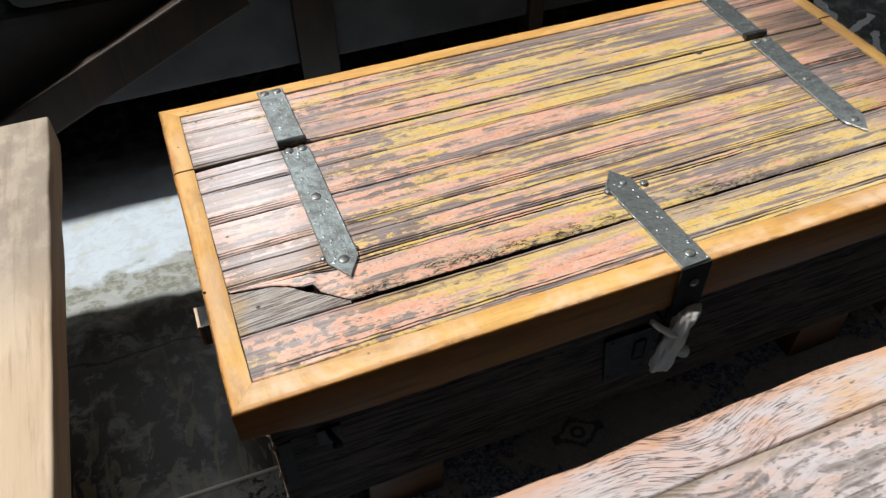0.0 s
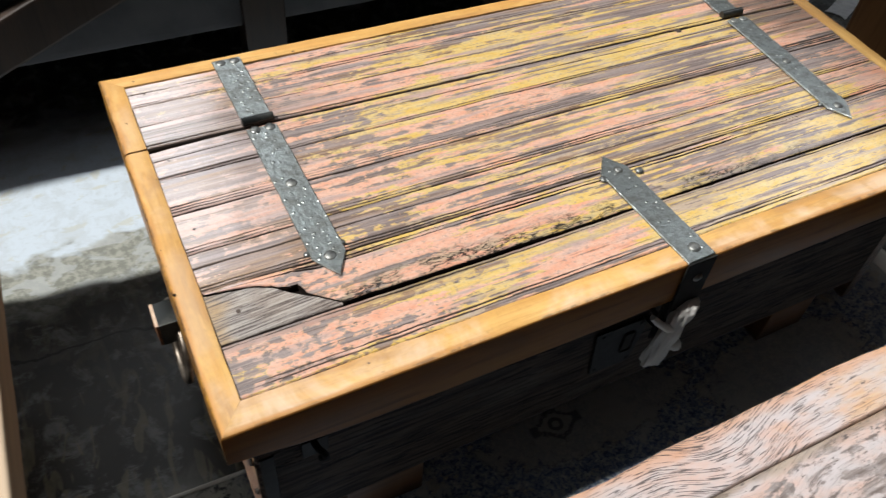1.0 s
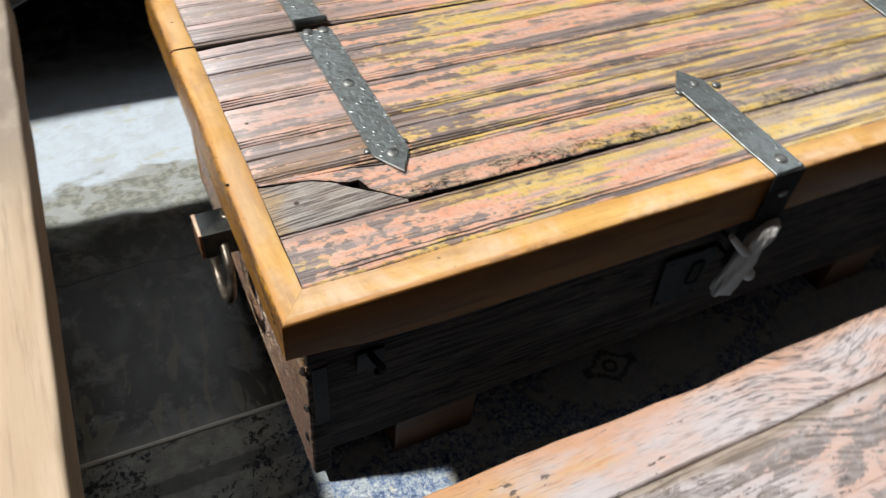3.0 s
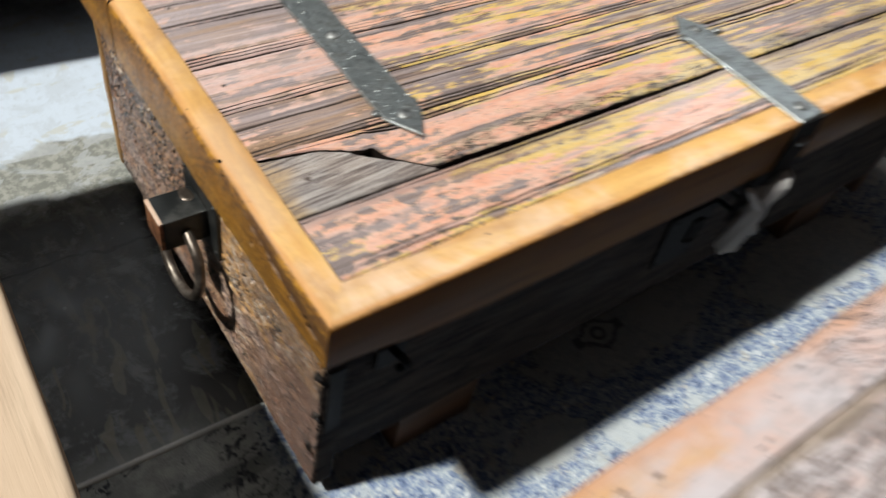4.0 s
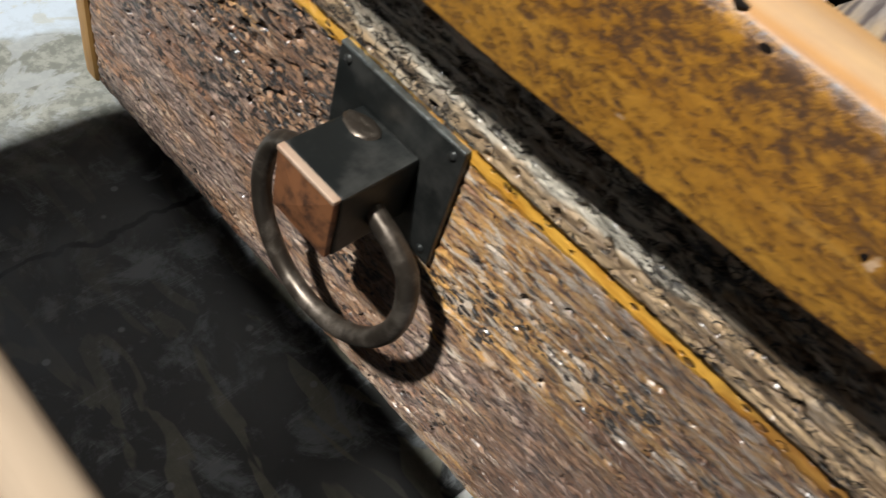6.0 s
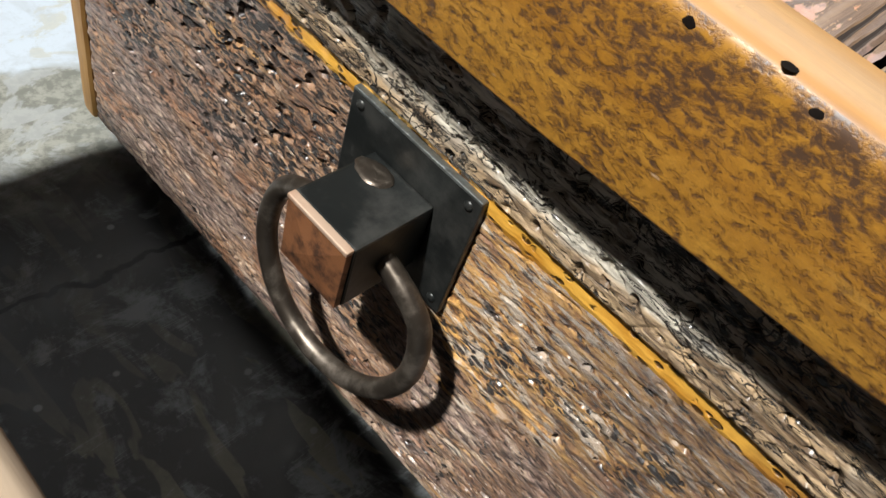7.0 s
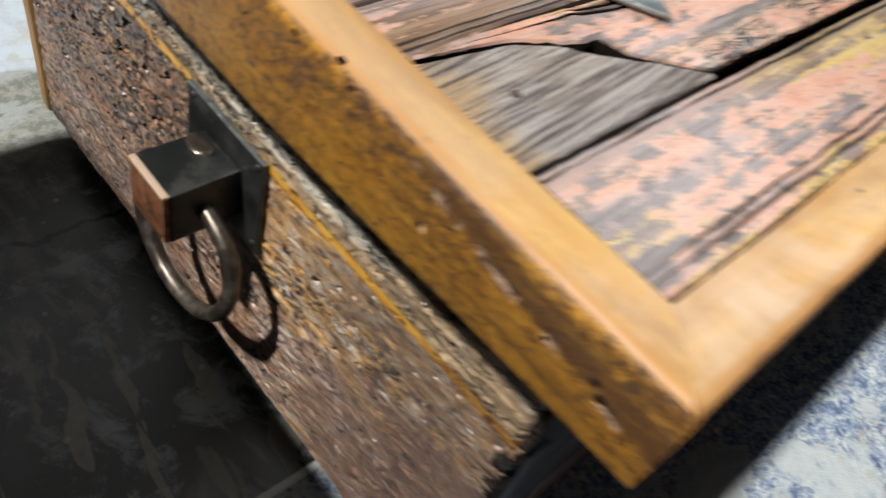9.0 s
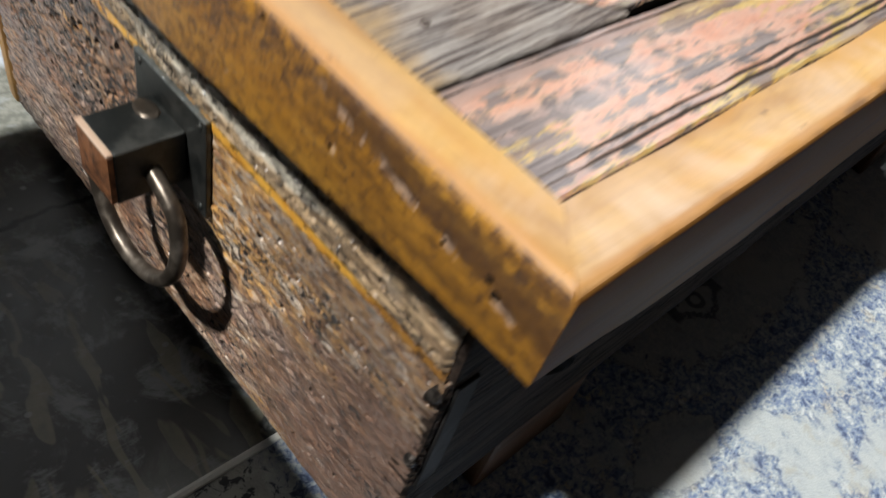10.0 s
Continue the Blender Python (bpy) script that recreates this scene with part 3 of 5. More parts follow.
def table_paint():
    """Worn whitish paint over grey wood; the outer board keeps its pale coat, scored by close dark cracks that bow round a knot, and is rubbed to orange wood at its ends."""
    s = Mat("worn_white_pink_paint")
    x, y = s.axis("X"), s.axis("Y")
    # the grain bows towards the inner boards beside the knot
    bow = s.math("MULTIPLY", s.step(x, 0.375, 0.465), s.step(x, 0.585, 0.475))
    wave = s.math("SUBTRACT", s.noise(s.place((9, 12, 1), (2, 5, 0)), 1, 2, 0.5), 0.5)
    push = s.t.nodes.new("ShaderNodeCombineXYZ")
    s.put(push.inputs["Y"], s.math("ADD", s.math("MULTIPLY", bow, 0.024), s.math("MULTIPLY", wave, 0.010)))
    add = s.t.nodes.new("ShaderNodeVectorMath")
    s.put(add.inputs[0], s.co), s.put(add.inputs[1], push.outputs[0])
    curve = add.outputs[0]
    fine = s.noise(s.place((6, 230, 60), co=curve, shift=3.0), 1, 5, 0.62)
    chip = s.noise(s.place((17, 40, 20), shift=2.0), 1, 10, 0.70, 0.5)
    tone = s.noise(s.place((5, 14, 8), (3, 1, 0), shift=2.0), 1, 6, 0.6)
    crack = s.noise(s.place((42, 760, 40), (1, 8, 0), co=curve), 1, 2, 0.5)
    nick = s.noise(s.place((52, 190, 40), (4, 2, 0), co=curve), 1, 3, 0.6)
    where = s.noise(s.place((10, 20, 1), (6, 2, 0)), 1, 4, 0.6)
    spot = s.noise(s.place((60, 130, 20), (4, 4, 0)), 1, 6, 0.68)
    outer = s.step(y, -0.247, -0.245)
    bare = s.mix(s.step(fine, 0.32, 0.66), (0.140, 0.108, 0.096), (0.33, 0.275, 0.255))
    bare = s.mix(s.step(spot, 0.45, 0.6, 0, 0.5), bare, (0.42, 0.38, 0.375))
    paint = s.mix(s.step(tone, 0.42, 0.60), (0.53, 0.475, 0.475), (0.57, 0.385, 0.32))
    paint = s.mix(s.step(spot, 0.52, 0.62, 0, 0.5), paint, (0.44, 0.40, 0.39))
    paint = s.mix(s.step(fine, 0.50, 0.70, 0, 0.35), paint, (0.40, 0.355, 0.35))
    cover = s.math("ADD", chip, s.math("MULTIPLY", s.math("SUBTRACT", fine, 0.5), 0.3))
    cover = s.math("ADD", cover, s.math("MULTIPLY", outer, 0.20))
    mask = s.step(cover, 0.470, 0.530)
    col = s.mix(mask, bare, paint)
    # bare brown strip along the inner side of the first joint
    strip = s.math("MULTIPLY", s.step(s.math("ADD", y, s.math("MULTIPLY", s.math("SUBTRACT", where, 0.5), 0.03)), -0.262, -0.252), s.step(y, -0.2455, -0.2465, 0, 0.75))
    col = s.mix(strip, col, s.mix(s.step(fine, 0.4, 0.6), (0.17, 0.125, 0.09), (0.36, 0.28, 0.20)))
    # ends rubbed to the wood
    rub = s.math("ADD", tone, s.math("MULTIPLY", s.step(x, 0.28, 0.06), 0.32))
    rub = s.math("ADD", rub, s.math("MULTIPLY", s.step(x, 0.48, 0.68), 0.27))
    rub = s.math("ADD", rub, s.math("MULTIPLY", s.math("SUBTRACT", where, 0.5), 0.25))
    raw = s.mix(s.step(fine, 0.3, 0.7), (0.54, 0.26, 0.085), (0.64, 0.40, 0.17))
    wide = s.step(s.math("SUBTRACT", y, s.math("MULTIPLY", tone, 0.1)), -0.31, -0.28, 0.06, 1.0)
    col = s.mix(s.math("MULTIPLY", wide, s.step(rub, 0.60, 0.84, 0, 0.9)), col, raw)
    lip = s.step(s.math("ADD", y, s.math("MULTIPLY", s.math("SUBTRACT", where, 0.5), 0.03)), -0.203, -0.186)
    col = s.mix(s.math("MULTIPLY", lip, 0.7), col, (0.54, 0.27, 0.14))
    # close cracks, thickest beside the knot, and scattered short nicks
    thick = s.math("MULTIPLY", s.step(x, 0.27, 0.38), s.step(x, 0.74, 0.56))
    thick = s.math("MULTIPLY", s.math("MULTIPLY", thick, outer), s.step(where, 0.36, 0.48, 0.35, 1.0))
    cut = s.math("MULTIPLY", s.step(s.math("ADD", crack, s.math("MULTIPLY", thick, 0.040)), 0.590, 0.645), s.math("ADD", s.math("MULTIPLY", thick, 0.65), 0.2))
    cut = s.math("MAXIMUM", cut, s.math("MULTIPLY", s.step(nick, 0.63, 0.67, 0, 0.8), s.step(where, 0.56, 0.46)))
    cut = s.math("MAXIMUM", cut, s.math("MULTIPLY", s.step(spot, 0.635, 0.665, 0, 0.75), s.step(y, -0.244, -0.249)))
    col = s.mix(cut, col, (0.060, 0.048, 0.046))
    h = s.math("ADD", s.math("MULTIPLY", mask, 0.35), s.math("SUBTRACT", s.math("MULTIPLY", fine, 0.6), cut))
    return s.done(col, 0.45, s.relief(h, 0.6, 0.0016), coat=0.4, coat_rough=0.25)


def concrete():
    """Polished stained concrete: a whitish stretch with tan islands, an olive-grey margin, drips, cloudy haze and scratches, one wandering crack."""
    s = Mat("stained_polished_concrete")
    big = s.noise(s.place((2.2, 3.4, 1), (0.4, 0.1, 0)), 1, 5, 0.6, 0.8)
    bloom = s.noise(s.place((15, 22, 9), (0, 3, 0)), 1, 4, 0.5, 0.5)
    isle = s.noise(s.place((16, 27, 1), (3.3, 6.1, 0)), 1, 6, 0.62, 0.5)
    drip = s.noise(s.place((33, 9.5, 1), (3, 3, 0), (0, 0, 14)), 1, 2, 0.45, 1.4)
    cloud = s.noise(s.place((18, 16, 1), (7, 2, 0)), 1, 7, 0.70, 0.5)
    fine = s.noise(s.place((70, 70, 60)), 1, 7, 0.7)
    dot = s.cells(s.place((24, 26, 1), (1, 1, 0)), 1.0)
    rub = s.math("ABSOLUTE", s.math("SUBTRACT", s.noise(s.place((5, 46, 1), (2, 9, 0), (0, 0, 55)), 1, 3, 0.6), 0.5))
    x, y = s.axis("X"), s.axis("Y")
    col = s.mix(s.step(big, 0.38, 0.62), (0.031, 0.032, 0.030), (0.055, 0.055, 0.050))
    col = s.mix(s.step(cloud, 0.49, 0.64, 0, 0.85), col, (0.27, 0.29, 0.295))
    col = s.mix(s.step(fine, 0.5, 0.72, 0, 0.5), col, (0.055, 0.055, 0.05))
    mark = s.math("MULTIPLY", s.step(drip, 0.56, 0.60), s.step(cloud, 0.36, 0.52, 0.4, 0.85))
    col = s.mix(s.math("MULTIPLY", mark, s.step(y, 0.50, 0.30, 0.25, 0.8)), col, (0.26, 0.245, 0.18))
    col = s.mix(s.math("MULTIPLY", s.step(rub, 0.012, 0.002, 0, 0.5), s.step(cloud, 0.48, 0.56)), col, (0.30, 0.31, 0.31))
    col = s.mix(s.step(dot, 0.09, 0.05, 0, 0.7), col, (0.34, 0.35, 0.34))
    # paler along the rug's edge
    by_rug = s.math("ADD", s.math("ADD", y, s.math("MULTIPLY", x, 0.022)), s.math("MULTIPLY", s.math("SUBTRACT", cloud, 0.5), 0.10))
    col = s.mix(s.math("MULTIPLY", s.step(by_rug, 0.235, 0.185, 0, 0.55), s.math("MULTIPLY", s.step(x, 0.02, -0.06), s.math("MULTIPLY", s.step(x, -1.7, -1.2), s.step(y, -0.5, 0.0)))), col, (0.34, 0.35, 0.33))
    # pale stretch before the sofa, with an olive-grey margin
    worn = s.math("ADD", y, s.math("MULTIPLY", s.math("SUBTRACT", bloom, 0.5), 0.16))
    side = s.math("MULTIPLY", s.step(x, 0.75, 0.45), s.step(x, -1.3, -0.9))
    olive = s.mix(s.step(fine, 0.42, 0.60), (0.175, 0.18, 0.155), (0.30, 0.30, 0.26))
    olive = s.mix(s.step(isle, 0.50, 0.56, 0, 0.7), olive, (0.36, 0.375, 0.37))
    col = s.mix(s.math("MULTIPLY", side, s.math("MULTIPLY", s.step(worn, 0.58, 0.66), s.step(worn, 1.05, 0.90))), col, olive)
    pale = s.mix(s.step(isle, 0.585, 0.625, 0, 0.65), (0.50, 0.56, 0.62), (0.45, 0.44, 0.36))
    ring = s.math("ABSOLUTE", s.math("SUBTRACT", isle, 0.578))
    pale = s.mix(s.step(ring, 0.006, 0.001, 0, 0.3), pale, (0.33, 0.33, 0.28))
    pale = s.mix(s.step(fine, 0.50, 0.68, 0, 0.45), pale, (0.36, 0.39, 0.41))
    pale = s.mix(s.step(cloud, 0.46, 0.60, 0, 0.5), pale, (0.40, 0.435, 0.46))
    col = s.mix(s.math("MULTIPLY", side, s.math("MULTIPLY", s.step(worn, 0.735, 0.775), s.step(worn, 1.25, 1.05))), col, pale)
    way = s.math("ADD", y, s.math("MULTIPLY", x, 0.05))
    way = s.math("ADD", way, s.math("MULTIPLY", s.noise(s.place((14, 14, 1)), 1, 4, 0.6), 0.05))
    gap = s.math("ABSOLUTE", s.math("SUBTRACT", way, 0.543))
    col = s.mix(s.step(gap, 0.028, 0.004, 0, 0.35), col, (0.15, 0.155, 0.15))
    col = s.mix(s.step(gap, 0.0038, 0.0016, 0, 0.95), col, (0.008, 0.008, 0.008))
    return s.done(col, s.step(cloud, 0.35, 0.65, 0.36, 0.56), s.relief(fine, 0.12, 0.002), spec=0.45)


def rug_pile():
    """Faded woven rug: pale plain islands outlined in ink blue among fields of broken blue flecks, a dimmer border along its edge, and one eye-shaped ornament."""
    s = Mat("faded_blue_rug")
    fleck = s.noise(s.place((92, 92, 1), rot=(0, 0, 20)), 1, 4, 0.70, 0.9)
    bit = s.noise(s.place((230, 230, 1), (3, 3, 0)), 1, 3, 0.65)
    clump = s.noise(s.place((30, 34, 1), (4, 1, 0)), 1, 5, 0.64, 0.8)
    field = s.noise(s.place((7.5, 8.5, 1), (2.4, 5, 0)), 1, 3, 0.5, 0.9)
    warm = s.noise(s.place((30, 30, 1), (8, 5, 0)), 1, 4, 0.6)
    weave = s.noise(s.place((420, 420, 1)), 1, 2)
    x, y = s.axis("X"), s.axis("Y")
    patch = s.math("ADD", s.math("MULTIPLY", field, 0.8), s.math("MULTIPLY", clump, 0.2))
    inside = s.step(patch, 0.395, 0.485, 0.12, 1.0)
    rim = s.math("MULTIPLY", s.step(s.math("ABSOLUTE", s.math("SUBTRACT", patch, 0.455)), 0.010, 0.003), s.step(bit, 0.42, 0.52))
    col = s.mix(s.step(warm, 0.52, 0.64), (0.47, 0.505, 0.505), (0.43, 0.435, 0.40))
    col = s.mix(s.math("MULTIPLY", inside, 0.6), col, (0.33, 0.385, 0.44))
    col = s.mix(s.math("MULTIPLY", s.step(warm, 0.58, 0.64, 0, 0.7), inside), col, (0.52, 0.47, 0.37))
    mark = s.math("ADD", s.math("MULTIPLY", fleck, 0.68), s.math("MULTIPLY", bit, 0.32))
    mark = s.math("ADD", mark, s.math("MULTIPLY", s.math("SUBTRACT", clump, 0.5), 0.22))
    col = s.mix(s.math("MULTIPLY", inside, s.step(mark, 0.47, 0.53, 0, 0.85)), col, (0.150, 0.212, 0.35))
    col = s.mix(s.math("MULTIPLY", inside, s.step(mark, 0.55, 0.60, 0, 0.8)), col, (0.045, 0.065, 0.14))
    col = s.mix(s.math("MULTIPLY", inside, s.step(mark, 0.44, 0.40, 0, 0.85)), col, (0.62, 0.65, 0.65))
    col = s.mix(s.math("MULTIPLY", rim, 0.35), col, (0.05, 0.065, 0.12))
    # border along the far edge: greyer ground, bars and ink motifs
    edge = s.math("ADD", y, s.math("MULTIPLY", x, 0.022))
    wavy = s.math("ADD", edge, s.math("MULTIPLY", s.math("SUBTRACT", clump, 0.5), 0.012))
    band = s.step(wavy, 0.035, 0.045)
    ground = s.mix(s.step(warm, 0.42, 0.62), (0.27, 0.28, 0.265), (0.38, 0.39, 0.365))
    bar = s.math("ABSOLUTE", s.math("SUBTRACT", s.math("FRACT", s.math("MULTIPLY", wavy, 13.0)), 0.5))
    ground = s.mix(s.step(bar, 0.17, 0.12, 0, 0.6), ground, (0.10, 0.105, 0.105))
    ink = s.math("MULTIPLY", s.step(s.math("ADD", fleck, s.math("MULTIPLY", s.math("SUBTRACT", clump, 0.5), 0.5)), 0.53, 0.57), s.step(field, 0.40, 0.46))
    ground = s.mix(s.math("MULTIPLY", ink, 0.9), ground, (0.025, 0.03, 0.04))
    col = s.mix(s.math("MULTIPLY", band, s.step(x, 0.06, 0.0)), col, ground)
    # eye ornament: a dark ring with a pale heart, held in a lobed diamond outline
    dx, dy = s.math("SUBTRACT", x, 0.514), s.math("SUBTRACT", y, 0.056)
    wob = s.math("MULTIPLY", s.math("SUBTRACT", s.math("ADD", s.math("MULTIPLY", clump, 0.5), s.math("MULTIPLY", fleck, 0.5)), 0.5), 0.045)
    r2 = s.math("SQRT", s.math("ADD", s.math("MULTIPLY", dx, dx), s.math("MULTIPLY", dy, dy)))
    di = s.math("ADD", s.math("ADD", s.math("ABSOLUTE", s.math("MULTIPLY", dx, 0.75)), s.math("ABSOLUTE", dy)), wob)
    def island(cx, cy, rx, ry):
        """A plain pale lobed island of the pattern, with a broken ink outline."""
        u, v = s.math("DIVIDE", s.math("SUBTRACT", x, cx), rx), s.math("DIVIDE", s.math("SUBTRACT", y, cy), ry)
        d = s.math("ADD", s.math("SQRT", s.math("ADD", s.math("MULTIPLY", u, u), s.math("MULTIPLY", v, v))), s.math("MULTIPLY", s.math("SUBTRACT", clump, 0.5), 1.1))
        return s.step(d, 1.0, 0.94), s.math("MULTIPLY", s.step(s.math("ABSOLUTE", s.math("SUBTRACT", d, 1.0)), 0.09, 0.04), s.step(bit, 0.40, 0.50, 0, 0.8))

    for spot in ((0.575, 0.050, 0.20, 0.062), (0.335, -0.045, 0.060, 0.034), (0.97, -0.01, 0.19, 0.075)):
        fill, line = island(*spot)
        col = s.mix(s.math("MULTIPLY", fill, 0.7), col, (0.42, 0.435, 0.42))
        col = s.mix(s.math("MULTIPLY", line, 0.5), col, (0.05, 0.06, 0.09))
    edgeline = s.math("MULTIPLY", s.step(s.math("ABSOLUTE", s.math("SUBTRACT", di, 0.029)), 0.0055, 0.0028), s.step(bit, 0.38, 0.48, 0.3, 1.0))
    ringline = s.step(s.math("ABSOLUTE", s.math("SUBTRACT", s.math("ADD", r2, s.math("MULTIPLY", wob, 0.3)), 0.0095)), 0.0042, 0.0022)
    ends = s.math("MULTIPLY", s.step(s.math("ABSOLUTE", dy), 0.012, 0.007), s.step(s.math("ABSOLUTE", s.math("SUBTRACT", s.math("ABSOLUTE", dx), 0.040)), 0.009, 0.005))
    ornament = s.math("MAXIMUM", s.math("MAXIMUM", ringline, ends), edgeline)
    col = s.mix(s.math("MULTIPLY", ornament, 0.7), col, (0.035, 0.04, 0.06))
    s.b.inputs["Sheen Weight"].default_value = 0.15
    return s.done(col, 0.9, s.relief(s.math("ADD", weave, fleck), 0.6, 0.002), spec=0.2)


def fabric(name, a, b):
    s = Mat(name, 0.9)
    w = s.noise(s.place((320, 320, 320)), 1, 2)
    big = s.noise(s.place((6, 6, 6)), 1, 4)
    return s.done(s.mix(s.step(big, 0.35, 0.65), a, b), 0.9, s.relief(w, 0.5, 0.001), spec=0.2)


def plaster(name, dark, light):
    s = Mat(name, 0.85)
    big = s.noise(s.place((1.5, 1.5, 1.5)), 1, 6)
    fine = s.noise(s.place((50, 50, 50)), 1, 4)
    return s.done(s.mix(s.step(big, 0.35, 0.65), dark, light), 0.85, s.relief(fine, 0.2, 0.003))


M_PLANK, M_PATCH = painted_planks(), bare_board()
M_RAIL_X, M_RAIL_Y = honey_wood("honey_rail", "x", 0.15), honey_wood("honey_rail_end", "y", 0.15)
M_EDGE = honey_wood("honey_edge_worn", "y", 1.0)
M_EDGE_X = plain_wood("dark_brown_rail_face", (0.17, 0.070, 0.016), (0.32, 0.145, 0.036), "x", 0.48, 0.2, 1.0, 0.06)
M_END = end_wood("brown_pitted_board")
M_STRIP = grey_strip()
M_LINE = bead_wood()
M_CORNER = plain_wood("tan_corner_wood", (0.26, 0.125, 0.035), (0.47, 0.27, 0.085), "z", 0.5, 0.4)
M_BODY = front_wood()
M_STRAP = hammered_iron()
M_RIVET = black_iron("dark_rivet_iron", (0.17, 0.175, 0.17), (0.32, 0.32, 0.30), 0.42, 0.8, 90)
# Iron of the chest's front side, darkened in colour for the shade there
M_SHADE_IRON = black_iron("shade_dark_iron", (0.010, 0.010, 0.010), (0.028, 0.026, 0.024), 0.7, 0.0, 28, 0.1)
M_LOCK = black_iron("dull_grey_iron", (0.012, 0.012, 0.0125), (0.034, 0.034, 0.035), 0.7, 0.2, 55, 0.2)
M_DULL = black_iron("dull_dark_iron", (0.016, 0.015, 0.015), (0.036, 0.034, 0.033), 0.65, 0.2, 60, 0.2)
M_BLACK = black_iron("blackened_iron", (0.028, 0.031, 0.030), (0.080, 0.080, 0.074), 0.36, 0.6)
M_COPPER = black_iron("coppery_rust", (0.30, 0.125, 0.055), (0.035, 0.02, 0.016), 0.42, 0.3, 62)
M_WORN = black_iron("rubbed_coppery_edge", (0.72, 0.52, 0.38), (0.5, 0.3, 0.2), 0.4, 0.4)
M_RING = black_iron("browned_steel", (0.10, 0.081, 0.064), (0.26, 0.22, 0.18), 0.38, 0.8, 50)
M_PALE = bench_wood()
M_PALE_SIDE = plain_wood("pale_wood_side", (0.20, 0.13, 0.075), (0.36, 0.25, 0.15), "y", 0.7, 0.5)
M_TABLE = table_paint()
M_DARK = plain_wood("dark_stained_wood", (0.014, 0.009, 0.007), (0.042, 0.024, 0.015), "z", 0.5, 0.3)
M_BROWN = plain_wood("brown_stained_wood", (0.20, 0.09, 0.03), (0.36, 0.17, 0.06), "z", 0.45, 0.3)
# Near-black for gaps and holes: their inner shade given as colour
M_GAP_SHADE = plain_wood("gap_shade_black", (0.008, 0.006, 0.005), (0.02, 0.015, 0.012), "x", 0.9, 0.2, 1.0, 0.05)
M_FOOT = plain_wood("brown_foot_wood", (0.052, 0.022, 0.0075), (0.11, 0.048, 0.016), "x", 0.55, 0.4)
M_NAIL = black_iron("rusty_nail_iron", (0.03, 0.025, 0.022), (0.15, 0.13, 0.115), 0.4, 0.7, 150)
M_FLOOR, M_RUG = concrete(), rug_pile()
M_SOFA = fabric("charcoal_upholstery", (0.075, 0.078, 0.085), (0.11, 0.112, 0.12))
M_RAG = fabric("greyish_white_rag", (0.50, 0.485, 0.46), (0.68, 0.66, 0.63))
M_WALL = plaster("grey_plaster", (0.035, 0.035, 0.035), (0.055, 0.053, 0.05))
M_CEIL = plaster("pale_plaster", (0.48, 0.50, 0.52), (0.56, 0.58, 0.60))
M_DIRT = plain_wood("dirt_filled_groove", (0.045, 0.033, 0.027), (0.11, 0.083, 0.07), "x", 0.85, 0.3)
M_WHITE = plain_wood("white_paint", (0.6, 0.6, 0.6), (0.75, 0.75, 0.74), "x", 0.5, 0.1)
M_BIND = fabric("pale_rug_binding", (0.62, 0.63, 0.60), (0.78, 0.78, 0.74))


# ---- mesh helpers ----
def link(name, bm, material, parent=None, label="", smooth=False):
    me = bpy.data.meshes.new(name)
    bmesh.ops.recalc_face_normals(bm, faces=bm.faces)
    for e in bm.edges:
        e.smooth = e.calc_face_angle(0.0) < 0.75
    bm.to_mesh(me)
    bm.free()
    if smooth:
        me.polygons.foreach_set("use_smooth", [True] * len(me.polygons))
    for m in material if isinstance(material, (list, tuple)) else [material]:
        me.materials.append(m)
    ob = new(name, me)
    if parent:
        ob.parent = parent
        base = parent
        while base.parent:
            base = base.parent
        ob.matrix_parent_inverse = base.matrix_basis.inverted() if parent is base else Matrix()
    if label:
        ob["label"] = label
    return ob


def part(name, bm, material, parent, label="", smooth=False):
    return link(name, bm, material, parent, label, smooth)


def thing(name, at, label, category, group="", kind=""):
    ob = new(name)
    ob.matrix_basis = Matrix.Translation(at)
    ob.empty_display_size = 0.1
    return tagged(ob, label, category, group, kind)


def block(x0, x1, y0, y1, z0, z1, bevel=0.003, seg=2, rough=0.0, cuts=0):
    """A box with rounded, slightly uneven edges."""
    bm = bmesh.new()
    bmesh.ops.create_cube(bm, size=1.0, matrix=Matrix.LocRotScale(((x0 + x1) / 2, (y0 + y1) / 2, (z0 + z1) / 2), None, (x1 - x0, y1 - y0, z1 - z0)))
    if bevel:
        bmesh.ops.bevel(bm, geom=bm.edges[:], offset=bevel, segments=seg, profile=0.6, affect="EDGES")
    if cuts:
        size = [x1 - x0, y1 - y0, z1 - z0]
        k = size.index(max(size))
        long = [e for e in bm.edges if abs((e.verts[0].co - e.verts[1].co)[k]) > 0.5 * size[k]]
        bmesh.ops.subdivide_edges(bm, edges=long, cuts=cuts, use_grid_fill=True)
    if rough:
        for v in bm.verts:
            v.co += rough * (noise.noise_vector(v.co * 14) + 0.5 * noise.noise_vector(v.co * 45))
    return bm


def loft(rows, closed=True, caps=True):
    """A skin over rows of points; all rows have the same count."""
    bm = bmesh.new()
    vs = [[bm.verts.new(p) for p in r] for r in rows]
    n = len(rows[0])
    for a, b in zip(vs, vs[1:]):
        for i in range(n if closed else n - 1):
            j = (i + 1) % n
            bm.faces.new((a[i], a[j], b[j], b[i]))
    if caps:
        bm.faces.new(vs[0][::-1])
        bm.faces.new(vs[-1])
    return bm


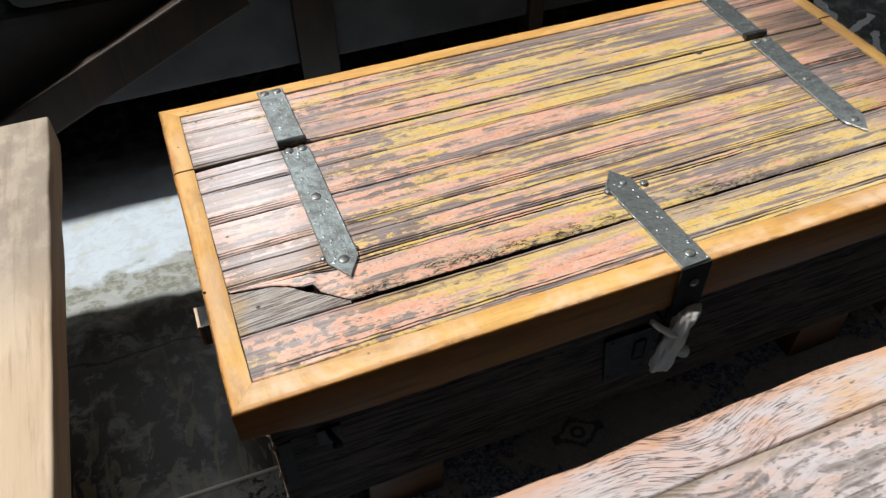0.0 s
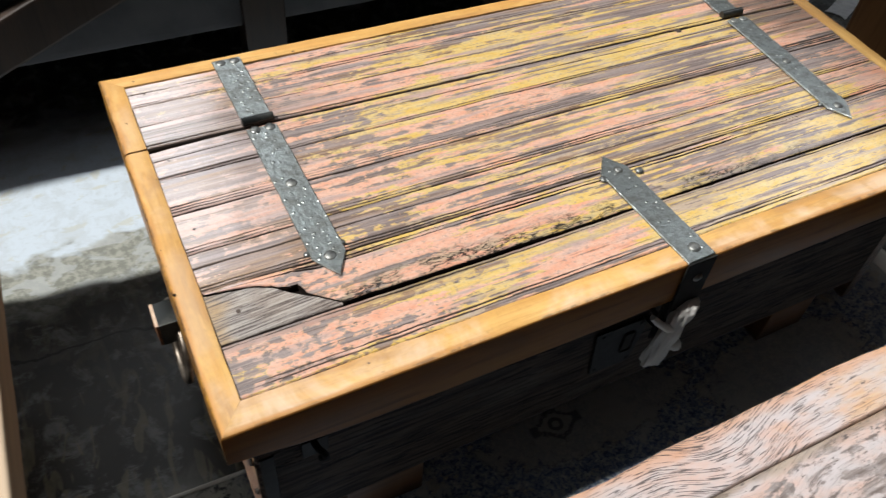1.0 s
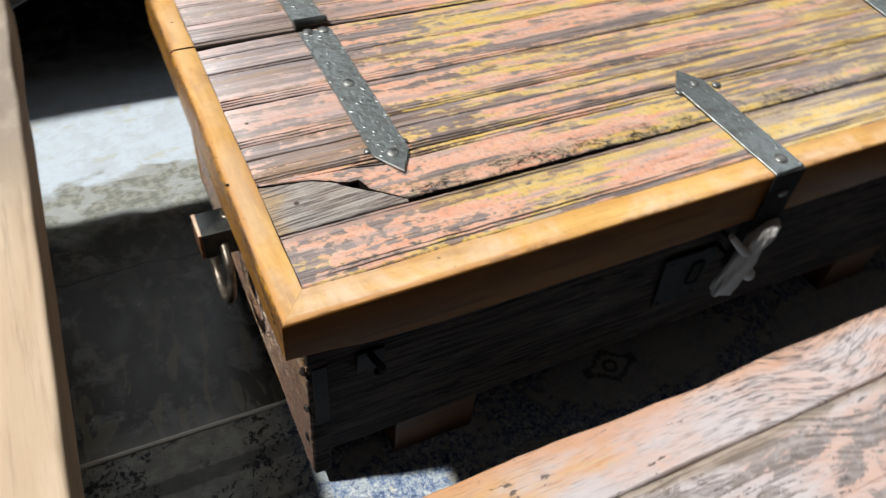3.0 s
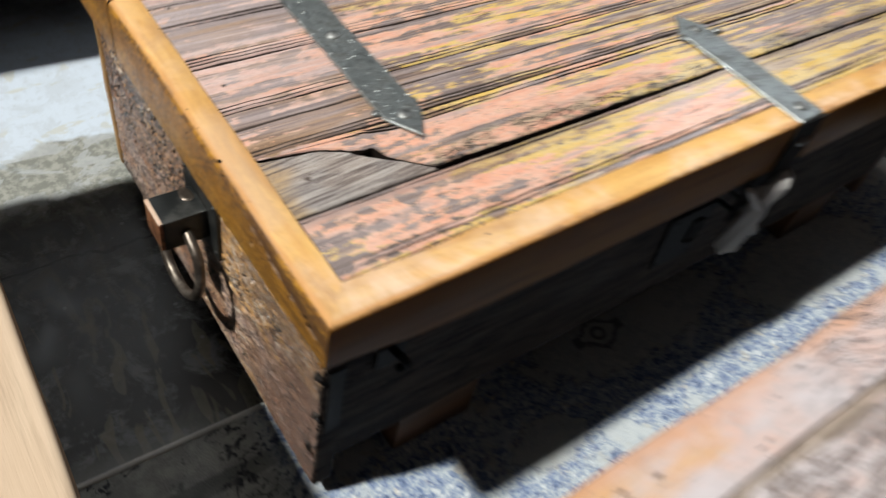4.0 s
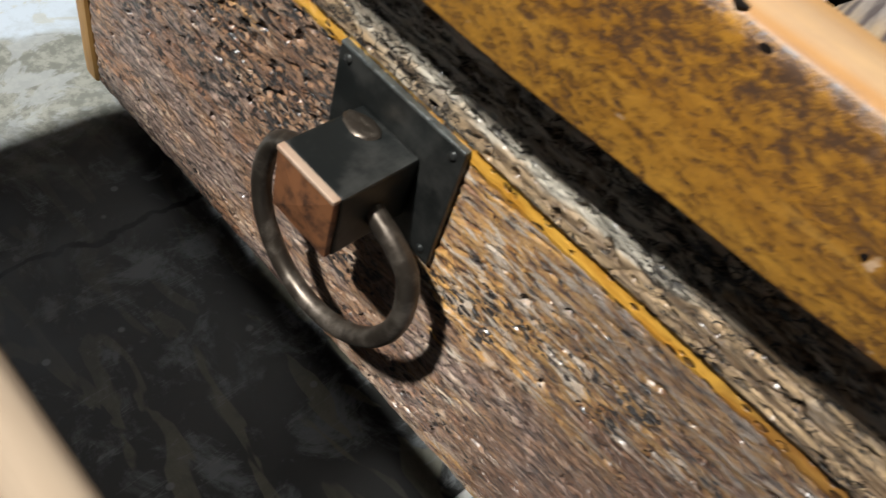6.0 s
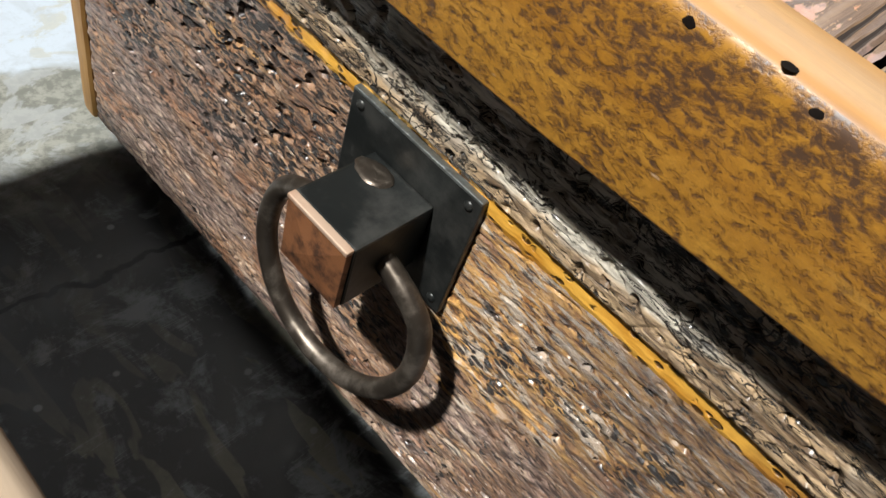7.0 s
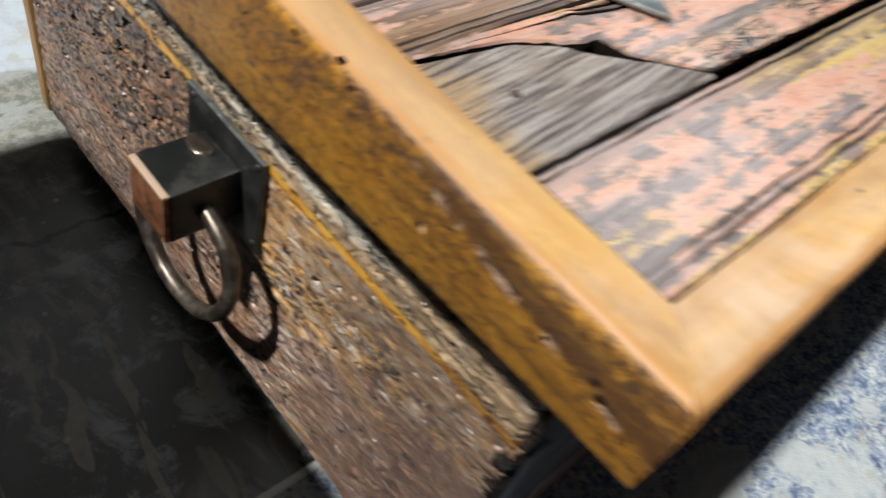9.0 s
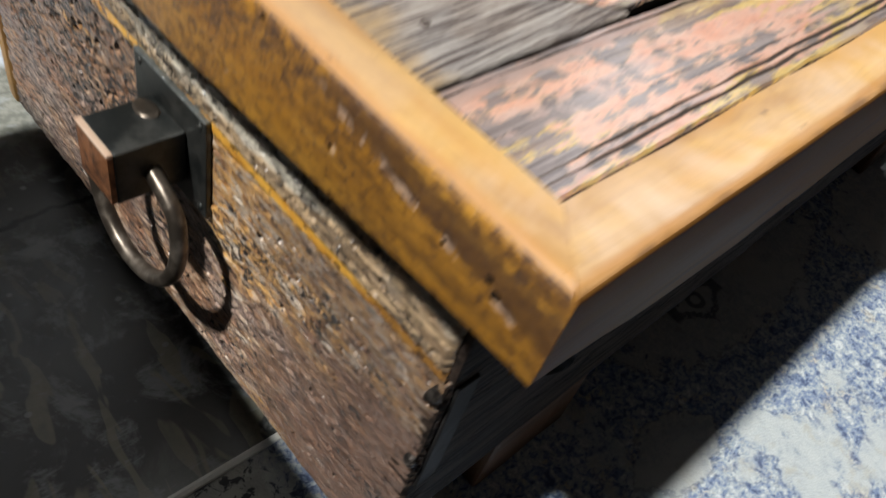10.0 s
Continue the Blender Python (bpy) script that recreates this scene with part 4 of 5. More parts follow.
def tube(path, radius, sides=12, closed=False):
    """A round bar along a path."""
    pts = [Vector(p) for p in path]
    rows = []
    n = len(pts)
    ref = None
    for i, p in enumerate(pts):
        a, b = (pts[i - 1], pts[(i + 1) % n]) if closed else (pts[max(i - 1, 0)], pts[min(i + 1, n - 1)])
        t = (b - a).normalized()
        if ref is None:
            ref = t.orthogonal().normalized()
        ref = (ref - t * ref.dot(t)).normalized()
        side = t.cross(ref)
        r = radius(i / (n - 1)) if callable(radius) else radius
        rows.append([p + r * (math.cos(2 * math.pi * k / sides) * ref + math.sin(2 * math.pi * k / sides) * side) for k in range(sides)])
    if closed:
        rows.append(rows[0])
        bm = loft(rows, True, False)
        bmesh.ops.remove_doubles(bm, verts=bm.verts, dist=1e-6)
        return bm
    return loft(rows)


def board(x0, x1, lo, hi, top, thick, seed, beads=(), n=90, wob=0.0012):
    """A plank along x between the edges lo(x) and hi(x), with worn shoulders and dirt-filled grooves at given shares of its width."""
    rows, dark = [], set()
    for i in range(n + 1):
        x = x0 + (x1 - x0) * i / n
        a = lo(x) + wob * noise.noise((x * 9, seed, 0)) + 0.6 * wob * noise.noise((x * 40, seed, 3)) + 0.4 * wob * noise.noise((x * 120, seed, 4))
        b = hi(x) + wob * noise.noise((x * 9, seed, 7)) + 0.6 * wob * noise.noise((x * 40, seed, 9)) + 0.4 * wob * noise.noise((x * 120, seed, 8))
        b = max(b, a + 0.001)
        w = b - a
        e = min(0.0022, w * 0.2)
        sag = 0.0012 * noise.noise((x * 4, seed, 5))
        prof = [(a, -thick), (a, -0.004), (a + 0.4 * e, -0.0013), (a + e, 0.0)]
        dark |= {0, 1}
        for q in beads:
            c = a + w * q + 0.0008 * noise.noise((x * 20, seed + q, 6))
            wear = 0.28 + 1.0 * noise.noise((x * 5, seed + 3 * q, 1)) + 0.5 * noise.noise((x * 25, seed + 3 * q, 2))
            wear = min(max(wear + 0.45 * max(0, 1 - x / 0.5) if x0 > 0 else wear, 0.05), 1.0)
            k = len(prof)
            hw = 0.0003 + 0.0011 * wear
            prof += [(c - hw - 0.0006, 0.0), (c - hw, -0.0008 * wear), (c, -0.0028 * wear), (c + hw, -0.0008 * wear), (c + hw + 0.0006, 0.0)]
            dark |= {k + 1, k + 2}
        k = len(prof)
        prof += [(b - e, 0.0), (b - 0.4 * e, -0.0013), (b, -0.004), (b, -thick)]
        dark |= {k + 1, k + 2}
        rows.append([(x, y, top + sag * (z > -0.01) + z + (0.0004 * noise.noise((x * 30, y * 220, seed)) if z > -0.003 else 0)) for y, z in prof])
    bm = loft(rows)
    m = len(rows[0])
    for f, face in enumerate(bm.faces):
        if f < n * m and f % m in dark:
            face.material_index = 1
    return bm


def relief_panel(y0, y1, z0, z1, front, back, ny, nz, height):
    """A board standing on an end face: its outer face, towards -x, is a fine grid raised by height(y, z)."""
    bm = bmesh.new()
    grid = []
    for i in range(ny + 1):
        y = y0 + (y1 - y0) * i / ny
        row = []
        for j in range(nz + 1):
            z = z0 + (z1 - z0) * j / nz
            e = min(y - y0, y1 - y, z - z0, z1 - z)
            r = 0.004 * (1 - min(e / 0.005, 1)) ** 2
            wob = 0.0012 * noise.noise((y * 40, z * 40, 4)) if e < 1e-6 else 0
            row.append(bm.verts.new((front - height(y, z) + r, y + wob, z + wob)))
        grid.append(row)
    for i in range(ny):
        for j in range(nz):
            bm.faces.new((grid[i][j], grid[i][j + 1], grid[i + 1][j + 1], grid[i + 1][j]))
    edge = bmesh.ops.extrude_edge_only(bm, edges=[e for e in bm.edges if e.is_boundary])
    rim = [v for v in edge["geom"] if isinstance(v, bmesh.types.BMVert)]
    for v in rim:
        v.co.x = back
    bmesh.ops.contextual_create(bm, geom=[e for e in bm.edges if e.is_boundary])
    return bm


def rivet(x, y, z, r=0.006, h=0.003, axis="z"):
    """A flattened dome-headed rivet."""
    rows = []
    for k in range(5):
        a = math.pi / 2 * k / 4
        rr, zz = max(r * math.cos(a), r * 0.15), h * math.sin(a)
        rows.append([(rr * math.cos(2 * math.pi * j / 10), rr * math.sin(2 * math.pi * j / 10), zz) for j in range(10)])
    bm = loft(rows)
    turn = {"z": Matrix(), "y": Matrix.Rotation(math.pi / 2, 4, "X"), "x": Matrix.Rotation(-math.pi / 2, 4, "Y")}[axis]
    bmesh.ops.transform(bm, matrix=Matrix.Translation((x, y, z)) @ turn, verts=bm.verts)
    return bm


def curve_through(pts):
    xs, ys = [p[0] for p in pts], [p[1] for p in pts]
    return lambda x: float(np.interp(x, xs, ys))


# ---- the floor, and an unseen hall added to shape the light ----
bm = bmesh.new()
bmesh.ops.create_grid(bm, x_segments=30, y_segments=30, size=5.3)
floor = tagged(link("floor", bm, M_FLOOR), "polished stained concrete floor, pale and brownish in patches", "floor", kind="structure")
HALL = 7.5


def wall(name, axis, at, hole=None):
    """A wall 0.2 m thick, across x or y, with one window opening (from, to, sill, head) cut through it."""
    spans = [(-5.3, 4.4, 0, HALL)] if not hole else [(-5.3, hole[0], 0, HALL), (hole[1], 4.4, 0, HALL), (hole[0], hole[1], 0, hole[2]), (hole[0], hole[1], hole[3], HALL)]
    bm = bmesh.new()
    for a, b, c, d in spans:
        mid, size = ((a + b) / 2, at, (c + d) / 2), (b - a, 0.2, d - c)
        if axis == "x":
            mid, size = (at, (a + b) / 2, (c + d) / 2), (0.2, b - a, d - c)
        bmesh.ops.create_cube(bm, size=1.0, matrix=Matrix.LocRotScale(mid, None, size))
    return tagged(link(name, bm, M_WALL), "unseen dark grey plastered wall, added to keep stray light low", "wall", kind="structure")


NORTH, EAST = (-0.05, 0.75, 2.7, 5.5), (0.4, 2.4, 2.6, 6.3)
wall("wall_north", "y", 4.3, NORTH)
wall("wall_south", "y", -4.5)
wall("wall_east", "x", 4.3, EAST)
wall("wall_west", "x", -5.2)
# Neither window is in view: frames and lamps are added for the lid's sheen
for name, axis, at, hole, power in (("window_1", "y", 4.3, NORTH, 42.0), ("window_2", "x", 4.3, EAST, 50.0)):
    bm = bmesh.new()
    a, b, c, d = hole
    for p, q, r, t in ((a, a + 0.06, c, d), (b - 0.06, b, c, d), (a + 0.06, b - 0.06, c, c + 0.06), (a + 0.06, b - 0.06, d - 0.06, d)):
        mid, size = ((p + q) / 2, at, (r + t) / 2), (q - p, 0.08, t - r)
        if axis == "x":
            mid, size = (at, (p + q) / 2, (r + t) / 2), (0.08, q - p, t - r)
        bmesh.ops.create_cube(bm, size=1.0, matrix=Matrix.LocRotScale(mid, None, size))
    tagged(link(name, bm, M_DARK), "dark wooden frame of an unseen high window, added for sheen", "window", kind="structure")
    lamp = new("window_daylight", bpy.data.lights.new("window_daylight", "AREA"))
    lamp.data.shape, lamp.data.size, lamp.data.size_y, lamp.data.energy, lamp.data.color = "RECTANGLE", b - a - 0.12, d - c - 0.12, power, (0.92, 0.96, 1.0)
    eye = Vector(((a + b) / 2, at + 0.05, (c + d) / 2)) if axis == "y" else Vector((at + 0.05, (a + b) / 2, (c + d) / 2))
    lamp.matrix_world = look(eye, eye - (Vector((0, 1, 0)) if axis == "y" else Vector((1, 0, 0))))
# added roof, out of view: its one opening lets in and bounds the sun
OX0, OX1, OY0, OY1 = -4.75, -2.69, 0.2, 2.4
bm = bmesh.new()
for b in ((-5.3, OX0, -4.6, 4.4), (OX1, 4.4, -4.6, 4.4), (OX0, OX1, -4.6, OY0), (OX0, OX1, OY1, 4.4)):
    bmesh.ops.create_cube(bm, size=1.0, matrix=Matrix.LocRotScale(((b[0] + b[1]) / 2, (b[2] + b[3]) / 2, HALL + 0.05), None, (b[1] - b[0], b[3] - b[2], 0.1)))
tagged(link("ceiling", bm, M_CEIL), "unseen pale grey ceiling with a sun opening, added to bounce light", "ceiling", kind="structure")

# ---- rug ----
rug = thing("rug", (0.7, -0.6, 0), "faded blue and off-white patterned rug lying under the wooden chest", "rug")
bm = bmesh.new()
NX, NY = 60, 40
rx0, rx1, ry0, ry1 = -1.2, 1.36, -1.9, 0.183
grid = [[bm.verts.new((rx0 + (rx1 - rx0) * i / NX, ry0 + (ry1 - ry0) * j / NY - 0.022 * (rx0 + (rx1 - rx0) * i / NX) * (j / NY),
                       0.006 + 0.0012 * noise.noise((i * 0.5, j * 0.5, 2)))) for j in range(NY + 1)] for i in range(NX + 1)]
for i in range(NX):
    for j in range(NY):
        bm.faces.new((grid[i][j], grid[i + 1][j], grid[i + 1][j + 1], grid[i][j + 1]))
edge = bmesh.ops.extrude_edge_only(bm, edges=[e for e in bm.edges if e.is_boundary])
for v in [g for g in edge["geom"] if isinstance(g, bmesh.types.BMVert)]:
    v.co.z = 0.0005
part("rug_surface", bm, M_RUG, rug, smooth=True)
part("binding", tube([(rx0 + (rx1 - rx0) * i / 40, ry1 - 0.022 * (rx0 + (rx1 - rx0) * i / 40) + 0.002, 0.005) for i in range(41)], 0.0042, 8), M_BIND, rug, "pale stitched edge binding", True)
part("binding", tube([(rx1 + 0.002, ry0 + (ry1 - 0.022 * rx1 - ry0) * i / 40, 0.005) for i in range(41)], 0.0042, 8), M_BIND, rug, "pale stitched edge binding", True)
part("border_stripe", block(rx1 - 0.045, rx1 - 0.004, ry0 + 0.01, ry1 - 0.045, 0.0078, 0.0092, 0.0005), M_BIND, rug, "pale border stripe")

# ---- trunk ----
L, W, TOP, UNDER = 1.225, 0.636, 0.43, 0.372
B = 0.031
SPLIT = 0.456
trunk = thing("storage_chest", (L / 2, W / 2, 0), "closed wooden chest with worn pink and yellow planked lid", "chest")

# body
X0, X1, Y0, Y1 = 0.031, L - 0.031, 0.047, 0.648


def old_grain(y, z):
    """Torn grain and worm pits of the end board."""
    k = 0.7 + 0.6 * noise.noise((y * 6, z * 9, 1.0))
    t = z + 0.09 * y + 0.0025 * noise.noise((y * 9, z * 20, 9.0))
    h = 0.0019 * noise.noise((y * 48, t * 230, 2.0)) + 0.0010 * noise.noise((y * 105, t * 400, 3.0)) + 0.0012 * noise.noise((y * 7, t * 60, 5.0))
    back = min(max((y - 0.27) * 8, 0), 1) * min(max((z - 0.12) * 11, 0), 1)
    p = noise.noise((y * 100, t * 220, 7.0)) - 0.50 + 0.30 * back + 0.25 * noise.noise((y * 9, z * 15, 8.0))
    q = noise.noise((y * 60, t * 280, 17.0)) - 0.42 + 0.3 * noise.noise((y * 10, z * 16, 18.0))
    return k * h - 0.0032 * min(max(p * 4, 0), 1) - 0.0016 * min(max(q * 5, 0), 1)


def split_grain(y, z):
    """Cracked and lifted grain of the silvery rail."""
    h = 0.0008 * noise.noise((y * 20, z * 150, 12.0)) + 0.0004 * noise.noise((y * 60, z * 330, 13.0))
    bend = noise.noise((y * 13, z * 30, 19.0))
    c = abs(noise.noise((y * 36 + bend, z * 120, 14.0)))
    d = abs(noise.noise((y * 48, z * 70 + bend, 15.0)))
    soft = min(max(0.55 + 0.9 * noise.noise((y * 8, z * 20, 16.0)), 0.0), 1.0)
    pit = noise.noise((y * 120, z * 150, 23.0)) - 0.38 + 0.25 * noise.noise((y * 9, z * 15, 24.0))
    h -= 0.0036 * min(max((pit + 0.08) * 5, 0), 1)
    return h - soft * (0.0018 * max(0, 1 - c / 0.08) + 0.0016 * max(0, 1 - d / 0.06))


part("end_panel", relief_panel(Y0, Y1 - 0.007, 0.036, 0.2832, X0, X0 + 0.024, 640, 320, old_grain), M_END, trunk, "brown pitted end board with flecks of orange", True)
# the end panel's front edge takes the front's dark wood
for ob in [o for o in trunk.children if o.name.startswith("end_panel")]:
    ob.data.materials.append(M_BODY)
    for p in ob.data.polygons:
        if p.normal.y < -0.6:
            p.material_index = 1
part("end_rail", relief_panel(Y0 + 0.004, Y1 - 0.007, 0.2905, 0.3665, X0 - 0.0042, X0 + 0.024, 520, 90, split_grain), M_STRIP, trunk, "silvery cracked rail under the lid", True)
part("end_panel", block(X1 - 0.024, X1, Y0, Y1 - 0.007, 0.036, 0.281, 0.004, 2, 0.0012, 40), M_END, trunk, "brown pitted end board with flecks of orange")
part("end_rail", block(X1 - 0.024, X1 + 0.001, Y0 + 0.002, Y1 - 0.007, 0.289, 0.3665, 0.005, 2, 0.0014, 40), M_STRIP, trunk, "silvery cracked rail under the lid")
for x, s in ((X0, 1), (X1, -1)):
    rows = []
    for i in range(401):
        y = Y0 + 0.004 + (Y1 - Y0 - 0.011) * i / 400
        w = 0.0078 + 0.0022 * math.exp(-((y - 0.22) / 0.10) ** 2) + 0.0012 * noise.noise((y * 9, x, 1)) + 0.0009 * noise.noise((y * 70, x, 2)) + 0.0007 * noise.noise((y * 220, x, 7))
        zc = 0.2865 + 0.0010 * noise.noise((y * 15, x, 3))
        out = x - s * (0.0006 + 0.0006 * noise.noise((y * 160, x, 5)))
        rows.append([(x + s * 0.02, y, zc - w), (out + s * 0.0012, y, zc - w), (out, y, zc - 0.5 * w), (out, y, zc + 0.5 * w), (out + s * 0.0012, y, zc + w), (x + s * 0.02, y, zc + w)])
    part("bead", loft(rows), M_LINE, trunk, "thin worn line of yellow wood")
    a, b = sorted((x - s * 0.001, x + s * 0.026))
    part("corner_strip", block(a, b, Y1 - 0.0065, Y1 + 0.013, 0.030, 0.3665, 0.006, 3, 0.0012, 20), M_CORNER, trunk, "tan rounded corner strip")
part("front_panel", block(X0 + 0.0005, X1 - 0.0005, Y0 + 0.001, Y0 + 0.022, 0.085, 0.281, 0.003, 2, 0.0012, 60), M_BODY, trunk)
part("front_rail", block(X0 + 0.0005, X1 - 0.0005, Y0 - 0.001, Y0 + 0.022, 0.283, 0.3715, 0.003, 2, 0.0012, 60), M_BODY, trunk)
part("back_panel", block(X0 + 0.027, X1 - 0.027, Y1 - 0.024, Y1 - 0.001, 0.05, 0.371, 0.003), M_BODY, trunk)
part("bottom", block(X0 + 0.025, X1 - 0.025, Y0 + 0.023, Y1 - 0.025, 0.087, 0.1, 0.001), M_BODY, trunk)
for x in (X0 + 0.115, X1 - 0.235):
    for y in (Y0 + 0.001, Y1 - 0.09):
        part("foot_block", block(x, x + 0.12, y, y + 0.07, 0.007 if y < 0.18 else 0.0, 0.0865, 0.004, 2, 0.001, 6), M_FOOT, trunk, "brown wooden foot block")
# lid rails, mitred
def rail(points, z0, z1, bevel=0.005, cuts=24, under=0.008, lower=None):
    """A mitred rail; lower(x, y) gives the height of its uneven lower edge."""
    bm = bmesh.new()
    low = [bm.verts.new((x, y, z0)) for x, y in points]
    up = [bm.verts.new((x, y, z1)) for x, y in points]
    n = len(points)
    bm.faces.new(low[::-1]), bm.faces.new(up)
    for i in range(n):
        bm.faces.new((low[i], low[(i + 1) % n], up[(i + 1) % n], up[i]))
    long = sorted(bm.edges, key=lambda e: -e.calc_length())[:4]
    top = [e for e in long if e.verts[0].co.z > (z0 + z1) / 2]
    low = [e for e in long if e not in top]
    outer = max(top, key=lambda e: e.calc_length())
    inner = [e for e in top if e is not outer]
    bmesh.ops.bevel(bm, geom=[outer], offset=bevel, segments=4, profile=0.5, affect="EDGES")
    bmesh.ops.bevel(bm, geom=inner, offset=0.0012, segments=2, profile=0.5, affect="EDGES")
    bmesh.ops.bevel(bm, geom=[e for e in low if e.is_valid], offset=under, segments=3, profile=0.5, affect="EDGES")
    span = max(e.calc_length() for e in bm.edges)
    bmesh.ops.subdivide_edges(bm, edges=[e for e in bm.edges if e.calc_length() > 0.7 * span], cuts=cuts, use_grid_fill=True)
    for v in bm.verts:
        if lower and v.co.z < (z0 + z1) / 2:
            v.co.z += lower(v.co.x, v.co.y) - z0
        v.co += 0.0009 * noise.noise_vector(v.co * 13) + 0.0004 * noise.noise_vector(v.co * 50)
    return bm


g = 0.00015
front_low = curve_through([(0, 0.3740), (0.02, 0.3715), (0.045, 0.3690), (0.08, 0.3615), (0.16, 0.3570), (0.3, 0.3555), (1.3, 0.3575)])
side_low = curve_through([(0, 0.3735), (0.07, 0.3725), (0.14, 0.3665), (0.26, 0.3615), (0.7, 0.3625)])
part("front_lid_rail", rail([(g, 0), (L - g, 0), (L - B - g, B + 0.004), (B + g, B + 0.004)], UNDER, TOP, 0.004, 50, 0.003, lambda x, y: front_low(x)), M_RAIL_X, trunk, "honey-coloured varnished rail with rubbed edges", True)
part("back_lid_rail", rail([(g, W), (B + g, W - B), (L - B - g, W - B), (L - g, W)], UNDER, TOP, 0.008, 50), M_RAIL_X, trunk, "honey-coloured varnished rail with rubbed edges", True)
for s in (0, 1):
    f = (lambda x: x) if not s else (lambda x: L - x)
    order = 1 if not s else -1
    part("side_lid_rail", rail([(f(0), g), (f(B), B + 0.004 + g), (f(B), SPLIT - 0.0024), (f(0), SPLIT - 0.0018)][::order], UNDER - 0.005, TOP, 0.008, 40, 0.002, lambda x, y: side_low(y)), [M_RAIL_Y], trunk, "honey-coloured rail, dark and pitted on its outer face", True)
    part("side_lid_rail", rail([(f(0), SPLIT + 0.0016), (f(B), SPLIT + 0.0016), (f(B), W - B - g), (f(0), W - g)][::order], UNDER - 0.005, TOP, 0.008, 20, 0.002, lambda x, y: side_low(y)), [M_RAIL_Y], trunk, "honey-coloured rail, dark and pitted on its outer face", True)
# the front rail's outer face is a darker brown than its top
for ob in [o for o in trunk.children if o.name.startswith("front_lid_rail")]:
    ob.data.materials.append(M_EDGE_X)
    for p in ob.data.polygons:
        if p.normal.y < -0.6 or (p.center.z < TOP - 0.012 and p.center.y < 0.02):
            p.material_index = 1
# the rails' outer faces carry a darker, mottled finish
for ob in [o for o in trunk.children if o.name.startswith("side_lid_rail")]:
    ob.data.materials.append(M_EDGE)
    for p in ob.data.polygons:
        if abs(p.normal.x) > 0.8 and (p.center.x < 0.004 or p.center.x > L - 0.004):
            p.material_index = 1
# Black fillers and backing sheets: shade inside the lid's gaps, put into colour
for x in (0.005, L - B + 0.004):
    part("lid_base", block(x - 0.0035, x + B - 0.005, SPLIT - 0.0023, SPLIT + 0.0023, UNDER + 0.003, TOP - 0.0025, 0), M_GAP_SHADE, trunk)
part("lid_base", block(B - 0.006, L - B + 0.006, B, SPLIT - 0.003, UNDER + 0.002, TOP - 0.014, 0), M_GAP_SHADE, trunk)
part("lid_base", block(B - 0.006, L - B + 0.006, SPLIT + 0.003, W - B + 0.002, UNDER + 0.002, TOP - 0.014, 0), M_GAP_SHADE, trunk)

# old nail holes and nails
# each hole is a flat disc, its inner shade being the black colour
for x, y, z, r, ax in ((0.004, 0.197, TOP - 0.0006, 0.0026, "z"), (0.0010, 0.184, 0.4245, 0.0024, "x"), (0.0008, 0.225, 0.4242, 0.0026, "x"), (0.0, 0.262, 0.410, 0.0012, "x"), 
                       (0.0, 0.13, 0.395, 0.002, "x"), (0.0, 0.077, 0.405, 0.0035, "x"), (0.0, 0.066, 0.419, 0.0028, "x"), (0.0, 0.059, 0.403, 0.0026, "x"), (0.0, 0.029, 0.401, 0.003, "x"), (0.0, 0.034, 0.406, 0.0022, "x"),
                       (0.005, 0.243, TOP - 0.0006, 0.0011, "z"), (0.012, 0.237, TOP - 0.0004, 0.0011, "z"), (0.006, 0.27, TOP - 0.0006, 0.001, "z"), (0.30, 0.012, TOP - 0.0006, 0.002, "z"), (0.31, 0.017, TOP - 0.0006, 0.0015, "z"), (0.017, 0.52, TOP - 0.0004, 0.002, "z"), (0.014, 0.41, TOP - 0.0004, 0.0017, "z")):
    bm = rivet(x, y, z, 0.85 * r, 0.0003, ax)
    for v in bm.verts:
        push = 0.45 * r * noise.noise_vector(v.co * 420)
        push["xyz".index(ax)] = 0
        v.co += push
    part("nail_hole", bm, M_GAP_SHADE, trunk, "dark nail hole", True)
for y, z, r in ((0.052, 0.268, 0.0058), (0.052, 0.194, 0.0045), (0.060, 0.115, 0.005)):
    bm = rivet(X0 - 0.0006, y, z, r, 0.004, "x")
    for v in bm.verts:
        v.co += 0.7 * r * noise.noise_vector(v.co * 190)
        v.co.z += 0.5 * (v.co.z - z)
    part("nail", bm, M_NAIL, trunk, "bent dark iron nail")

for x, y in ((0.052, 0.068), (0.062, 0.148), (0.046, 0.215), (0.050, 0.29), (0.047, 0.355), (0.052, 0.425), (0.050, 0.475), (0.047, 0.53), (0.054, 0.58), (1.17, 0.07), (1.168, 0.22), (1.172, 0.36), (1.17, 0.5)):
    part("nail", rivet(x, y, TOP - 0.0020, 0.0028, 0.0009), M_DIRT, trunk, "dark sunken nail head", True)
part("knot_hole", rivet(0.920, 0.4435, TOP - 0.0018, 0.007, 0.0009), M_DIRT, trunk, "dark knot hole", True)

